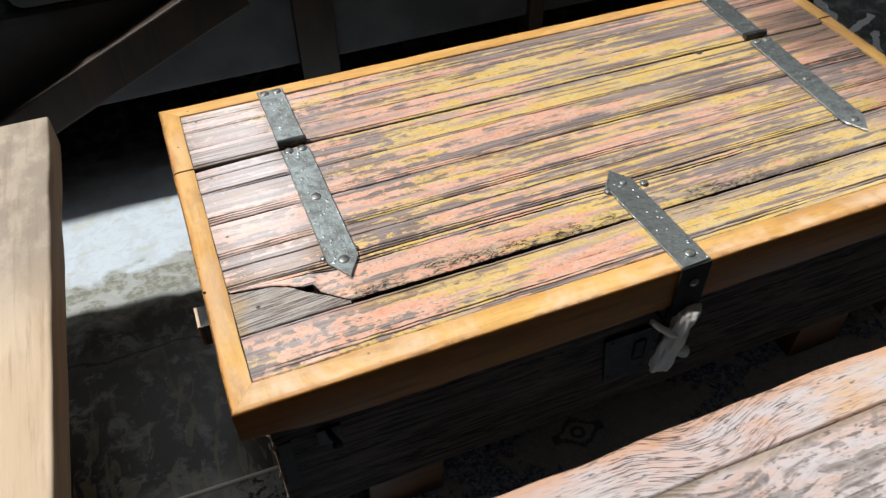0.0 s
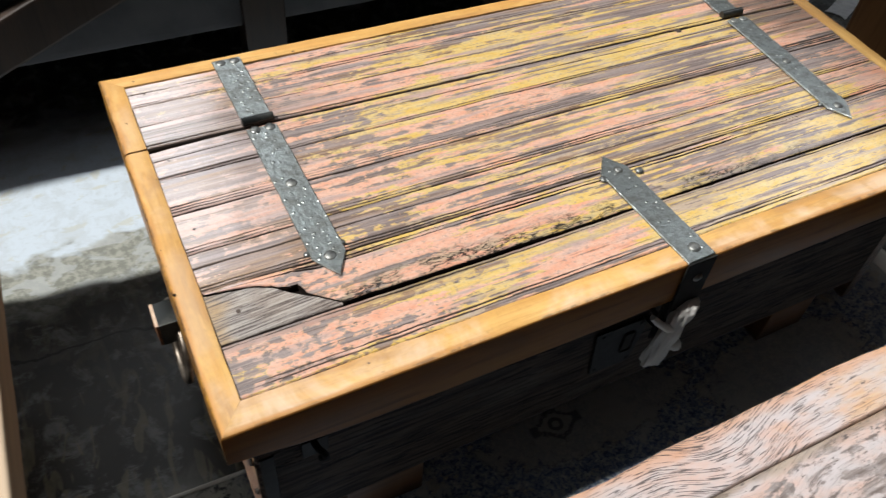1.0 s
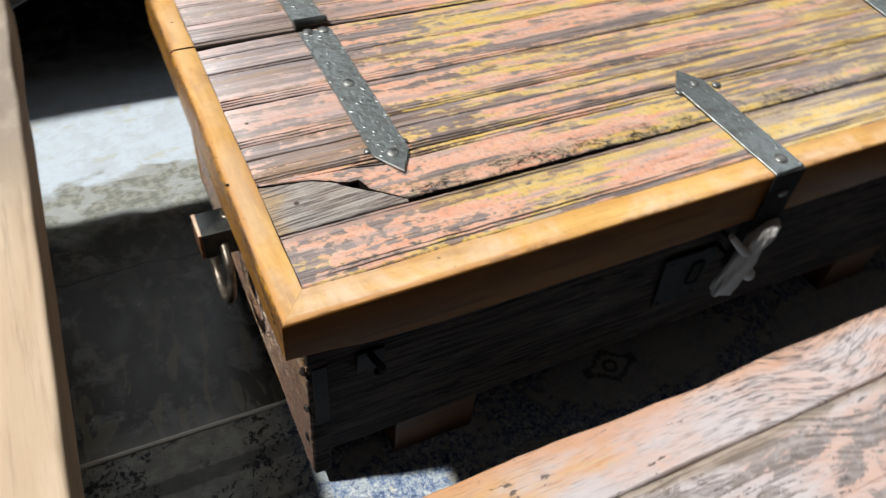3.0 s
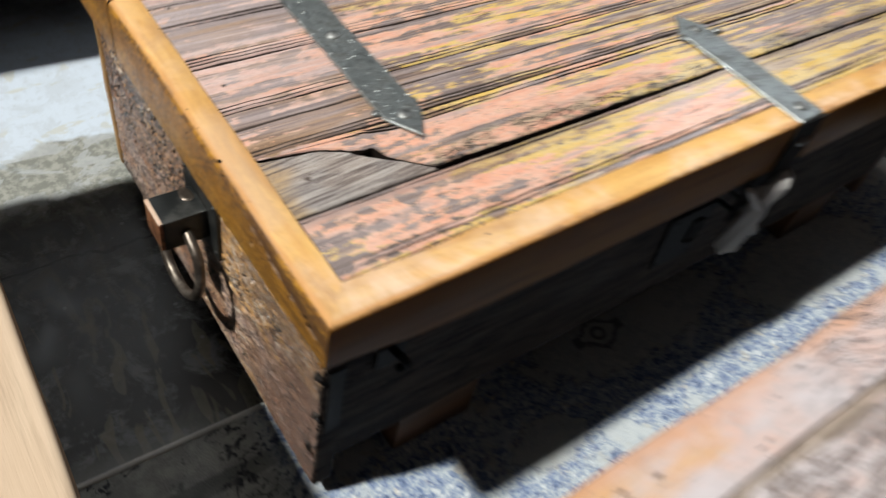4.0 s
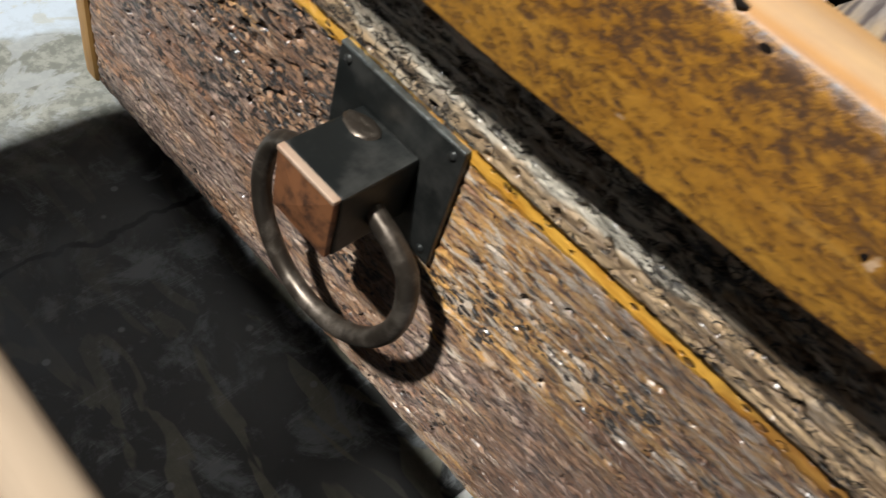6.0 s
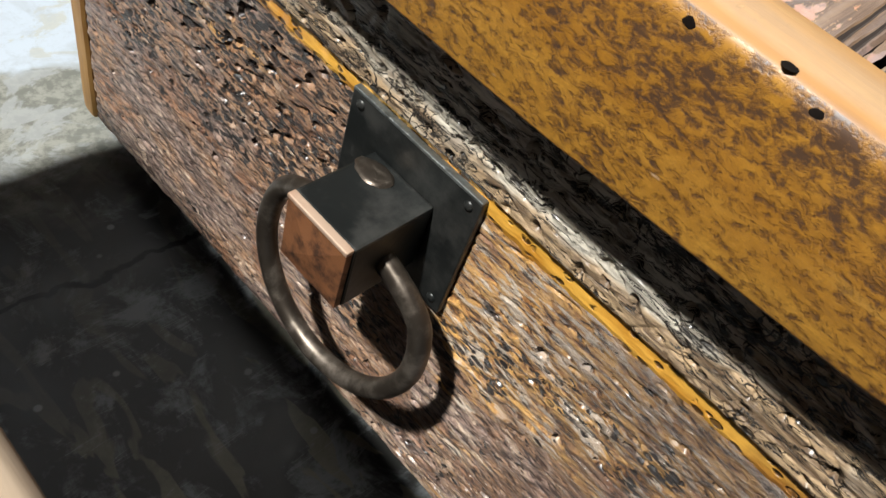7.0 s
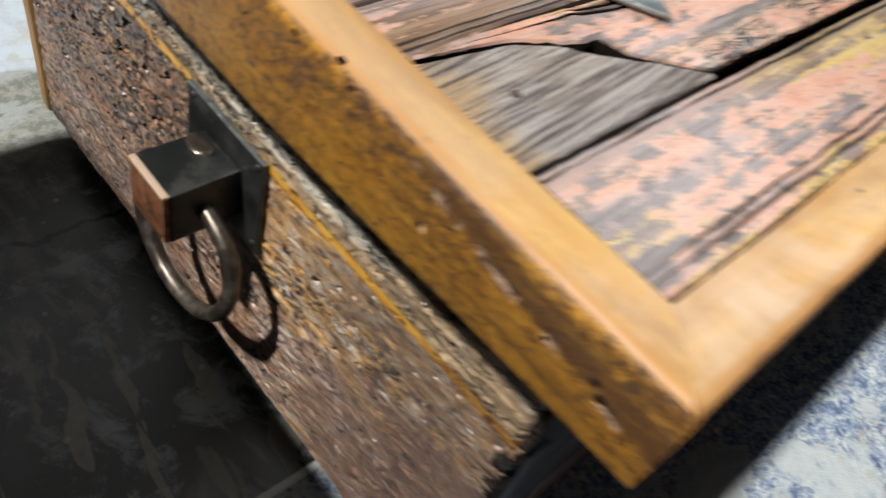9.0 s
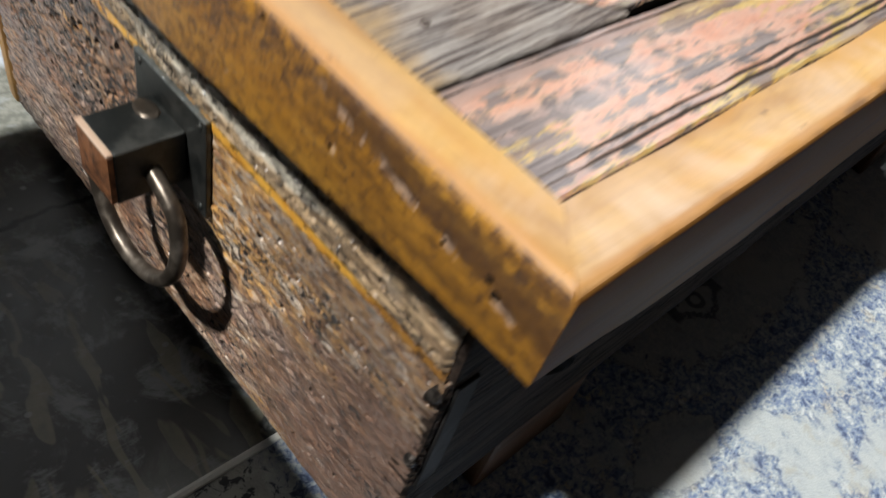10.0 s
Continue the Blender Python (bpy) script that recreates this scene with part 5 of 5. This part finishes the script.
# lid planks
XA, XB = B + 0.0008, L - B - 0.0008
breach = curve_through([(0.03, 0.1855), (0.06, 0.181), (0.087, 0.177), (0.108, 0.167), (0.125, 0.152), (0.150, 0.135), (0.176, 0.1125), (0.30, 0.1115), (2, 0.110)])
hole = curve_through([(0.100, 0.0), (0.113, 0.002), (0.136, 0.0145), (0.1415, 0.002), (0.15, 0.0006), (0.172, 0.0010), (0.20, 0.0026), (0.40, 0.0012), (0.7, 0.0), (0.9, -0.0006)])
seam = lambda v, gap=0.0: (lambda x: v + gap)
parting = lambda x: SPLIT - 0.0125 * max(0.0, x - 0.15)
PLANKS = [
    (seam(B + 0.0045), seam(0.1084), (0.12, 0.19, 0.93)),
    (lambda x: breach(x) + hole(x) + 0.0003 + (0.0009 * noise.noise((x * 70, 2, 2)) + 0.0005 * noise.noise((x * 190, 5, 2)) if x < 0.45 else 0), seam(0.1865), (0.83, 0.9)),
    (seam(0.1872), seam(0.2505), (0.06, 0.13, 0.62)),
    (seam(0.2512), seam(0.3215), (0.06, 0.13)),
    (seam(0.3222), seam(0.3905), (0.07, 0.14, 0.21)),
    (seam(0.3912), (lambda x: parting(x) - 0.001 - 0.006 * max(0, 1 - x / 0.22)), (0.07, 0.64)),
    ((lambda x: parting(x) + 0.0015), seam(0.5525), (0.06, 0.52)),
    (seam(0.5532), seam(W - B - 0.001), (0.10, 0.6)),
]
for k, (lo, hi, beads) in enumerate(PLANKS):
    top = TOP - 0.0010 - 0.0006 * (k % 2)
    # the broken plank's walls and grooves are blackened for the gap's shade
    part("plank", board(XA if k != 1 else XA + 0.002, XB, lo, hi, top, 0.012, 10.0 * k + 3, beads, n=300 if k != 1 else 560), [M_PLANK, M_GAP_SHADE if k == 1 else M_DIRT], trunk)
part("repair_patch", board(XA, 0.172, lambda x: 0.1105, lambda x: breach(x) - 0.0005 + 0.0005 * noise.noise((x * 170, 8, 2)), TOP - 0.0022, 0.010, 77.0, (), n=110), [M_PATCH, M_DIRT], trunk, "grey bare wedge-shaped repair board")


# straps and hinges
def strap(pts, z, th=0.0025):
    """A flat hammered strap from its outline."""
    bm = bmesh.new()
    low = [bm.verts.new((x, y, z)) for x, y in pts]
    face = bm.faces.new(low)
    up = bmesh.ops.extrude_face_region(bm, geom=[face])
    vs = [v for v in up["geom"] if isinstance(v, bmesh.types.BMVert)]
    bmesh.ops.translate(bm, verts=vs, vec=(0, 0, th))
    bmesh.ops.bevel(bm, geom=[e for e in bm.edges if all(v in vs for v in e.verts)], offset=0.0008, segments=1, affect="EDGES")
    return bm


def uneven(side, y0, y1, n, seed):
    return [(side + 0.0006 * noise.noise((y0 + (y1 - y0) * i / n) * Vector((60, 0, 0)) + Vector((0, seed, 0))), y0 + (y1 - y0) * i / n) for i in range(n + 1)]


ZS = TOP + 0.0004
for cx, sd, dy, lean in ((0.1835, 2.0, 0.0, 0.0), (1.0415, 8.0, -0.0110, -1.0)):
    a, b = cx - 0.0215, cx + 0.0215
    turn = Matrix.Translation((cx, 0.4615 + dy, 0)) @ Matrix.Rotation(radians(lean), 4, "Z") @ Matrix.Translation((-cx, -0.4615, 0))

    def laid(bm):
        bmesh.ops.transform(bm, matrix=turn, verts=bm.verts)
        return bm

    leaf = strap(uneven(b, 0.445, 0.186, 24, sd) + [(b - 0.003, 0.180), (cx + 0.001, 0.151), (a + 0.004, 0.179)] + uneven(a, 0.186, 0.445, 24, sd + 3), ZS)
    hinge = part("hinge", laid(leaf), M_STRAP, trunk, "hammered grey iron strap hinge with a pointed tip")
    back = strap(uneven(b, 0.620, 0.468, 14, sd + 5) + uneven(a, 0.468, 0.620, 14, sd + 6), ZS)
    part("hinge_leaf", laid(back), M_STRAP, hinge)
    part("knuckle", laid(tube([(cx - 0.0225 + 0.045 * i / 8, 0.4615, TOP + 0.004) for i in range(9)], 0.0062, 12)), M_BLACK, hinge, "dark hinge knuckle", True)
    for x, y in ((cx - 0.010, 0.611), (cx + 0.011, 0.611), (cx - 0.010, 0.440), (cx + 0.011, 0.440), (cx, 0.320 if not dy else 0.308), (cx + 0.0005, 0.183), (cx - 0.023, 0.197), (cx + 0.0215, 0.2)):
        r = 0.0080 if abs(x - cx) < 0.015 else 0.0050
        part("rivet", laid(rivet(x, y, ZS + (0.0022 if r > 0.005 else -0.0004), r, 0.0030)), M_RIVET, hinge, smooth=True)
cx = 0.606
turn = Matrix.Translation((cx, 0, 0)) @ Matrix.Rotation(radians(2.5), 4, "Z") @ Matrix.Translation((-cx, 0, 0))
a, b = cx - 0.0225, cx + 0.0225
bm = strap(uneven(b, 0.0, 0.180, 18, 31) + [(b - 0.004, 0.186), (cx + 0.003, 0.211), (a + 0.006, 0.188)] + uneven(a, 0.181, 0.0, 18, 33), ZS)
bmesh.ops.transform(bm, matrix=turn, verts=bm.verts)
hasp = part("hasp", bm, M_STRAP, trunk, "hammered grey iron hasp strap folded over the lid's edge")
# The strap's fold hangs in shade, which its near-black iron carries as colour
part("hasp_drop", block(cx - 0.024, cx + 0.022, -0.0045, -0.0015, 0.338, TOP + 0.0025, 0.0012), M_SHADE_IRON, hasp)
part("hasp_tongue", block(cx - 0.015, cx + 0.015, 0.012, 0.016, 0.255, 0.345, 0.0012), M_SHADE_IRON, hasp, "dark iron tongue")
for x, y in ((cx - 0.003, 0.178), (cx + 0.002, 0.019), (cx + 0.027, 0.168), (cx - 0.030, 0.172)):
    part("rivet", rivet(x, y, ZS + (0.0022 if abs(x - cx) < 0.01 else -0.0004), 0.0088 if y < 0.1 else 0.0066, 0.0034), M_RIVET, hasp, smooth=True)
part("rivet", rivet(cx + 0.001, -0.0044, 0.400, 0.007, 0.0035, "y"), M_RIVET, hasp, smooth=True)
bm = block(0.528, 0.612, Y0 - 0.004, Y0 - 0.0012, 0.156, 0.258, 0.001)
for v in bm.verts:
    v.co.x += 0.10 * (v.co.z - 0.21) * (1 if v.co.x > 0.57 else -1)
lock = part("lock_plate", bm, M_LOCK, trunk, "dull dark grey iron lock plate")
part("keyhole_cover", block(0.576, 0.596, Y0 - 0.0060, Y0 - 0.0041, 0.193, 0.236, 0.0035), M_SHADE_IRON, lock, "dark keyhole cover")
for x, z in ((0.536, 0.249), (0.604, 0.249), (0.540, 0.165), (0.600, 0.165)):
    part("rivet", rivet(x, Y0 - 0.0042, z, 0.0035, 0.0015, "y"), M_LOCK, lock, smooth=True)
bm = block(X0 + 0.006, X0 + 0.024, Y0 - 0.0022, Y0 + 0.0006, 0.160, 0.276, 0.0008, 1, 0.0006, 10)
part("corner_strap", bm, M_DULL, trunk, "narrow grey iron corner strap")
hook = part("hook_plate", block(0.088, 0.122, Y0 - 0.0040, Y0 - 0.0012, 0.246, 0.280, 0.0012), M_DULL, trunk, "small grey iron hook plate")
part("hook", tube([(0.104, Y0 - 0.003, 0.276), (0.106, Y0 - 0.014, 0.276), (0.112, Y0 - 0.020, 0.268), (0.114, Y0 - 0.018, 0.256), (0.108, Y0 - 0.013, 0.250)], 0.0045, 8), M_SHADE_IRON, hook, "dark bent hook", True)
part("staple", tube([(cx + 0.0, Y0 - 0.002, 0.262), (cx, 0.01, 0.264), (cx, 0.0, 0.27), (cx, 0.0, 0.278), (cx, 0.01, 0.284), (cx, Y0 - 0.002, 0.286)], 0.0035, 8), M_BLACK, lock, smooth=True)


# ring handles
def handle(f):
    """A square plate, a block with a pyramid front and a hanging ring, on an end board; f mirrors x."""
    sgn = 1 if f(0) == 0 else -1
    def bx(x0, x1, *r, **k):
        a, b = sorted((f(x0), f(x1)))
        return block(a, b, *r, **k)
    plate = part("handle_plate", bx(0.0265, 0.0312, 0.272, 0.361, 0.202, 0.288, bevel=0.001), M_BLACK, trunk, "square blackened iron handle plate")
    y0, y1, z0, z1 = 0.2955, 0.3385, 0.221, 0.264
    part("handle_block", bx(-0.023, 0.0265, y0, y1, z0, z1, bevel=0.0016), M_BLACK, plate)
    bm = bmesh.new()
    r = [(y0 + 0.001, z0 + 0.001), (y1 - 0.001, z0 + 0.001), (y1 - 0.001, z1 - 0.001), (y0 + 0.001, z1 - 0.001)]
    base = [bm.verts.new((f(-0.0225), y, z)) for y, z in r]
    mid = [bm.verts.new((f(-0.0265), y, z)) for y, z in r]
    tip = bm.verts.new((f(-0.0288), (y0 + y1) / 2, (z0 + z1) / 2))
    bm.faces.new(base)
    for i in range(4):
        j = (i + 1) % 4
        bm.faces.new((base[i], base[j], mid[j], mid[i]))
        bm.faces.new((mid[i], mid[j], tip))
    part("block_cap", bm, M_COPPER, plate, "coppery rust-brown pyramid cap")
    part("worn_edge", bx(-0.0272, -0.0225, y0 + 0.0005, y1 - 0.0005, z1 - 0.0022, z1 + 0.0006, bevel=0.0008), M_WORN, plate, "rubbed bright edge")
    part("worn_edge", bx(0.0262, 0.0305, 0.2725, 0.3605, 0.2866, 0.2884, bevel=0.0005), M_STRAP, plate, "bright filed edge")
    # hanging ring: an open loop whose arms bend into the block's sides
    cy, cz, R = 0.317, 0.1965, 0.0592
    arc = [(cy + R * math.cos(a), cz + R * math.sin(a)) for a in [math.radians(-204 + 228 * i / 56) for i in range(57)]]

    def arm(p, s):
        """A bend from the loop's end p up into the block; s: the side it comes from."""
        a, b, c, d = Vector(p), Vector(p) + Vector((0.006 * s, 0.012)), Vector((cy - 0.027 * s, 0.2375)), Vector((cy - 0.006 * s, 0.2425))
        return [((1 - t) ** 3 * a + 3 * t * (1 - t) ** 2 * b + 3 * t * t * (1 - t) * c + t ** 3 * d)[:] for t in [i / 10 for i in range(1, 11)]]

    loop = arm(arc[0], 1)[::-1] + arc + arm(arc[-1], -1)
    pts = [(f(0.002 + (z - 0.24) * 0.10), y, z) for y, z in loop]
    part("ring", tube(pts, 0.0061, 16), M_RING, plate, "browned steel pull ring", True)
    bm = rivet(f(0.016), 0.325 if sgn > 0 else 0.317, z1 - 0.0005, 0.0078, 0.0024)
    for v in bm.verts:
        v.co.y += 0.6 * (v.co.y - 0.321)
        v.co += 0.0018 * noise.noise_vector(v.co * 260)
    part("weld", bm, M_RING, plate, "bright weld spot", True)
    for y, z in ((0.279, 0.281), (0.354, 0.281), (0.279, 0.209), (0.354, 0.209)):
        part("rivet", rivet(f(0.0268), y, z, 0.003, 0.0018 * sgn, "x"), M_BLACK, plate, smooth=True)


handle(lambda x: x)
handle(lambda x: L - x)

# the chest is out of square: its far end is skewed
for ob in trunk.children_recursive:
    if ob.type == "MESH":
        for v in ob.data.vertices:
            k = min(max((v.co.x - 0.86) / 0.18, 0.0), 1.0)
            v.co.x += 0.070 * (v.co.y - 0.38) * k * k * (3 - 2 * k)

# ---- rag tied to the hasp ----
rag = thing("cloth_rag", (0.60, 0.0, 0.22), "twisted greyish-white cloth rag tied to the hasp", "rag")
path = [Vector(p) for p in ((0.616, -0.002, 0.352), (0.611, -0.007, 0.335), (0.603, -0.007, 0.305), (0.599, -0.006, 0.280), (0.595, -0.005, 0.252), (0.592, -0.004, 0.226))]
rows = []
for i in range(61):
    t = i / 60 * (len(path) - 1)
    k = min(int(t), len(path) - 2)
    p = path[k].lerp(path[k + 1], t - k)
    u = i / 60
    w = 0.0190 - 0.004 * math.exp(-((u - 0.40) / 0.08) ** 2) - 0.0015 * math.exp(-((u - 0.75) / 0.10) ** 2)
    w *= 1 - 0.55 * max(0, 0.1 - u) / 0.1
    rows.append([p + Vector((w * math.cos(a) * (1 + 0.09 * math.sin(5 * a + 9 * u) + 0.05 * math.sin(11 * a - 14 * u)), 0.62 * w * math.sin(a) * (1 + 0.09 * math.sin(5 * a + 9 * u) + 0.05 * math.sin(11 * a - 14 * u)), 0.002 * math.sin(3 * a + 1) * u)) for a in [2 * math.pi * j / 44 for j in range(44)]])
# the lower end is open: the cloth folds back inside
for k in range(1, 5):
    rows.append([p.lerp(sum(rows[60], Vector()) / 44, 0.16 + 0.06 * k) + Vector((0, 0, 0.006 * (k - 1))) for p in rows[60]])
part("twist", loft(rows), M_RAG, rag, smooth=True)
part("knot_end", tube([(0.600, -0.008, 0.300), (0.584, -0.010, 0.312), (0.566, -0.009, 0.330), (0.552, -0.006, 0.346)], lambda t: 0.007 - 0.003 * t, 10), M_RAG, rag, smooth=True)
part("knot_end", tube([(0.602, -0.006, 0.262), (0.616, -0.007, 0.254), (0.626, -0.006, 0.246)], lambda t: 0.008 + 0.002 * t, 10), M_RAG, rag, smooth=True)

# ---- pale bench ----
bench = thing("wooden_bench", (-0.34, 0.0, 0), "low bench with a pale sanded plank top", "bench")
turn = Matrix.Translation((-0.1715, 0.705, 0)) @ Matrix.Rotation(radians(-1.46), 4, "Z") @ Matrix.Translation((0.1715, -0.705, 0))
def pale_plank(x0, x1, y0, y1, z0, z1, seed):
    bm = block(x0, x1, y0, y1, z0, z1, 0.006, 3, 0.0, 60)
    for v in bm.verts:
        v.co += 0.0012 * noise.noise_vector(v.co * 9 + Vector((seed, 0, 0)))
        if v.co.y > y1 - 0.02:
            v.co.y += 0.008 * noise.noise((v.co.x * 30, seed, 0)) + 0.004 * noise.noise((v.co.x * 90, v.co.z * 30, seed))
        if abs(v.co.x - x1) < 0.012:
            v.co.x += 0.003 * noise.noise((0, v.co.y * 9, seed))
    bmesh.ops.transform(bm, matrix=turn, verts=bm.verts)
    return bm
for i, (a, b) in enumerate(((-0.30, -0.1690), (-0.433, -0.304), (-0.565, -0.437))):
    ob = part("top_plank", pale_plank(a, b, -1.1, 0.705 + 0.01 * i, 0.364, 0.422, 5.0 + i), [M_PALE, M_PALE_SIDE], bench, "pale sanded plank", True)
    for p in ob.data.polygons:
        if p.normal.z < 0.55:
            p.material_index = 1
for x in (-0.38, -0.50):
    for y in (0.40, -0.95):
        bm = block(x, x + 0.06, y, y + 0.06, 0, 0.3635, 0.004)
        bmesh.ops.transform(bm, matrix=turn, verts=bm.verts)
        part("leg", bm, M_DARK, bench)

# ---- front table ----
table = thing("low_table", (0.5, -0.6, 0), "low table with worn white and pink painted plank top", "table")
TZ = 0.405
rim = lambda x: -0.183 - 0.001 * math.exp(-((x - 0.28) / 0.18) ** 2) + 0.004 * noise.noise((x * 5, 3.3, 0)) + 0.003 * noise.noise((x * 13, 3.3, 1))
edges = (-0.183, -0.246, -0.40, -0.53, -0.63, -0.71, -0.8)
for i in range(6):
    hi = rim if i == 0 else seam(edges[i] - 0.0004)
    lo = seam(edges[i + 1] + 0.0004)
    part("plank", board(-0.42, 1.5, lo, hi, TZ - 0.0005 * i, 0.035, 200.0 + 9 * i, (0.5,) if i == 1 else (), n=160, wob=0.001), [M_TABLE, M_TABLE], table)
part("apron", block(-0.34, 1.42, -0.25, -0.225, 0.27, 0.369, 0.003), M_BODY, table)
part("apron", block(-0.34, 1.42, -0.76, -0.735, 0.27, 0.369, 0.003), M_BODY, table)
for x in (-0.36, 1.37):
    for y in (-0.27, -0.78):
        part("leg", block(x, x + 0.07, y, y + 0.07, 0.007, 0.369, 0.004), M_BODY, table)

# ---- sofa behind ----
sofa = thing("sofa", (0.3, 1.4, 0), "charcoal upholstered sofa with dark wooden frame and legs", "sofa")
part("seat_base", block(-1.3, 1.9, 1.065, 1.85, 0.20, 0.44, 0.02, 3), M_SOFA, sofa)
for i in range(3):
    part("seat_cushion", block(-1.28 + 1.06 * i, -0.24 + 1.06 * i, 1.05, 1.75, 0.442, 0.60, 0.04, 4), M_SOFA, sofa, smooth=True)
part("backrest", block(-1.3, 1.9, 1.72, 1.95, 0.60, 0.85, 0.05, 4), M_SOFA, sofa, smooth=True)
for x in (-1.25, 0.318, 0.90, 1.80):
    for y in (1.045, 1.85):
        part("leg", block(x, x + (0.09 if x < 0.9 else 0.04), y, y + 0.06, 0, 0.60 if y < 1.5 else 0.2, 0.004), M_DARK, sofa)
bm = block(-0.36, 0.36, -0.02, 0.02, -0.045, 0.045, 0.006, 2, 0.001, 20)
bmesh.ops.transform(bm, matrix=Matrix.Translation((-0.12, 1.027, 0.290)) @ Matrix.Rotation(radians(-24), 4, "Y"), verts=bm.verts)
part("brace", bm, M_DARK, sofa, "diagonal dark brown wooden brace")

# ---- clutter past the trunk ----
cabinet = thing("wooden_cabinet", (1.76, 0.2, 0), "brown stained wooden cabinet standing beside the chest", "cabinet")
part("carcass", block(1.51, 2.0, -0.09, 0.52, 0.05, 0.74, 0.008, 3, 0.001, 30), M_BROWN, cabinet)
part("top", block(1.49, 2.02, -0.11, 0.54, 0.7405, 0.77, 0.006), M_BROWN, cabinet)
part("plinth", block(1.53, 1.98, -0.07, 0.50, 0.0, 0.0495, 0.002), M_DARK, cabinet)
for k, y in enumerate((-0.075, 0.22)):
    door = part("door", block(1.503, 1.5095, y, y + 0.285, 0.08, 0.71, 0.002), M_BROWN, cabinet)
    part("knob", rivet(1.5028, y + (0.255 if k == 0 else 0.03), 0.42, 0.012, 0.018, "x"), M_BLACK, door, "small dark knob", True)


def paper_scrap(x, y, length, width, turn, seed):
    """A creased strip of white card lying on the floor."""
    ob = thing("paper_scrap", (x, y, 0), "crumpled strip of white card lying on the floor", "paper", "scraps on the floor")
    rows = []
    for i in range(25):
        u = i / 24 - 0.5
        a = radians(turn) + 0.25 * noise.noise((u * 3, seed, 0))
        cx, cy = x + length * u * math.cos(a), y + length * u * math.sin(a)
        w = width * (0.75 + 0.5 * noise.noise((u * 5, seed, 3)))
        ring = []
        for v, up in ((-0.5, 0), (-0.17, 0), (0.17, 0), (0.5, 0), (0.5, 1), (0.17, 1), (-0.17, 1), (-0.5, 1)):
            z = 0.004 + 0.010 * abs(noise.noise((u * 6, v * 2, seed))) + 0.0012 * up
            ring.append((cx - w * v * math.sin(a), cy + w * v * math.cos(a), z))
        rows.append(ring)
    low = min(p[2] for r in rows for p in r)
    part("card", loft([[(p[0], p[1], p[2] - low + 0.0002) for p in r] for r in rows]), M_WHITE, ob)


for spot in ((1.945, 1.10, 0.20, 0.045, 70, 1.0), (1.965, 0.965, 0.17, 0.03, 20, 2.0), (1.94, 0.875, 0.12, 0.026, 50, 3.0), (2.08, 0.90, 0.15, 0.08, 25, 4.0)):
    paper_scrap(*spot)
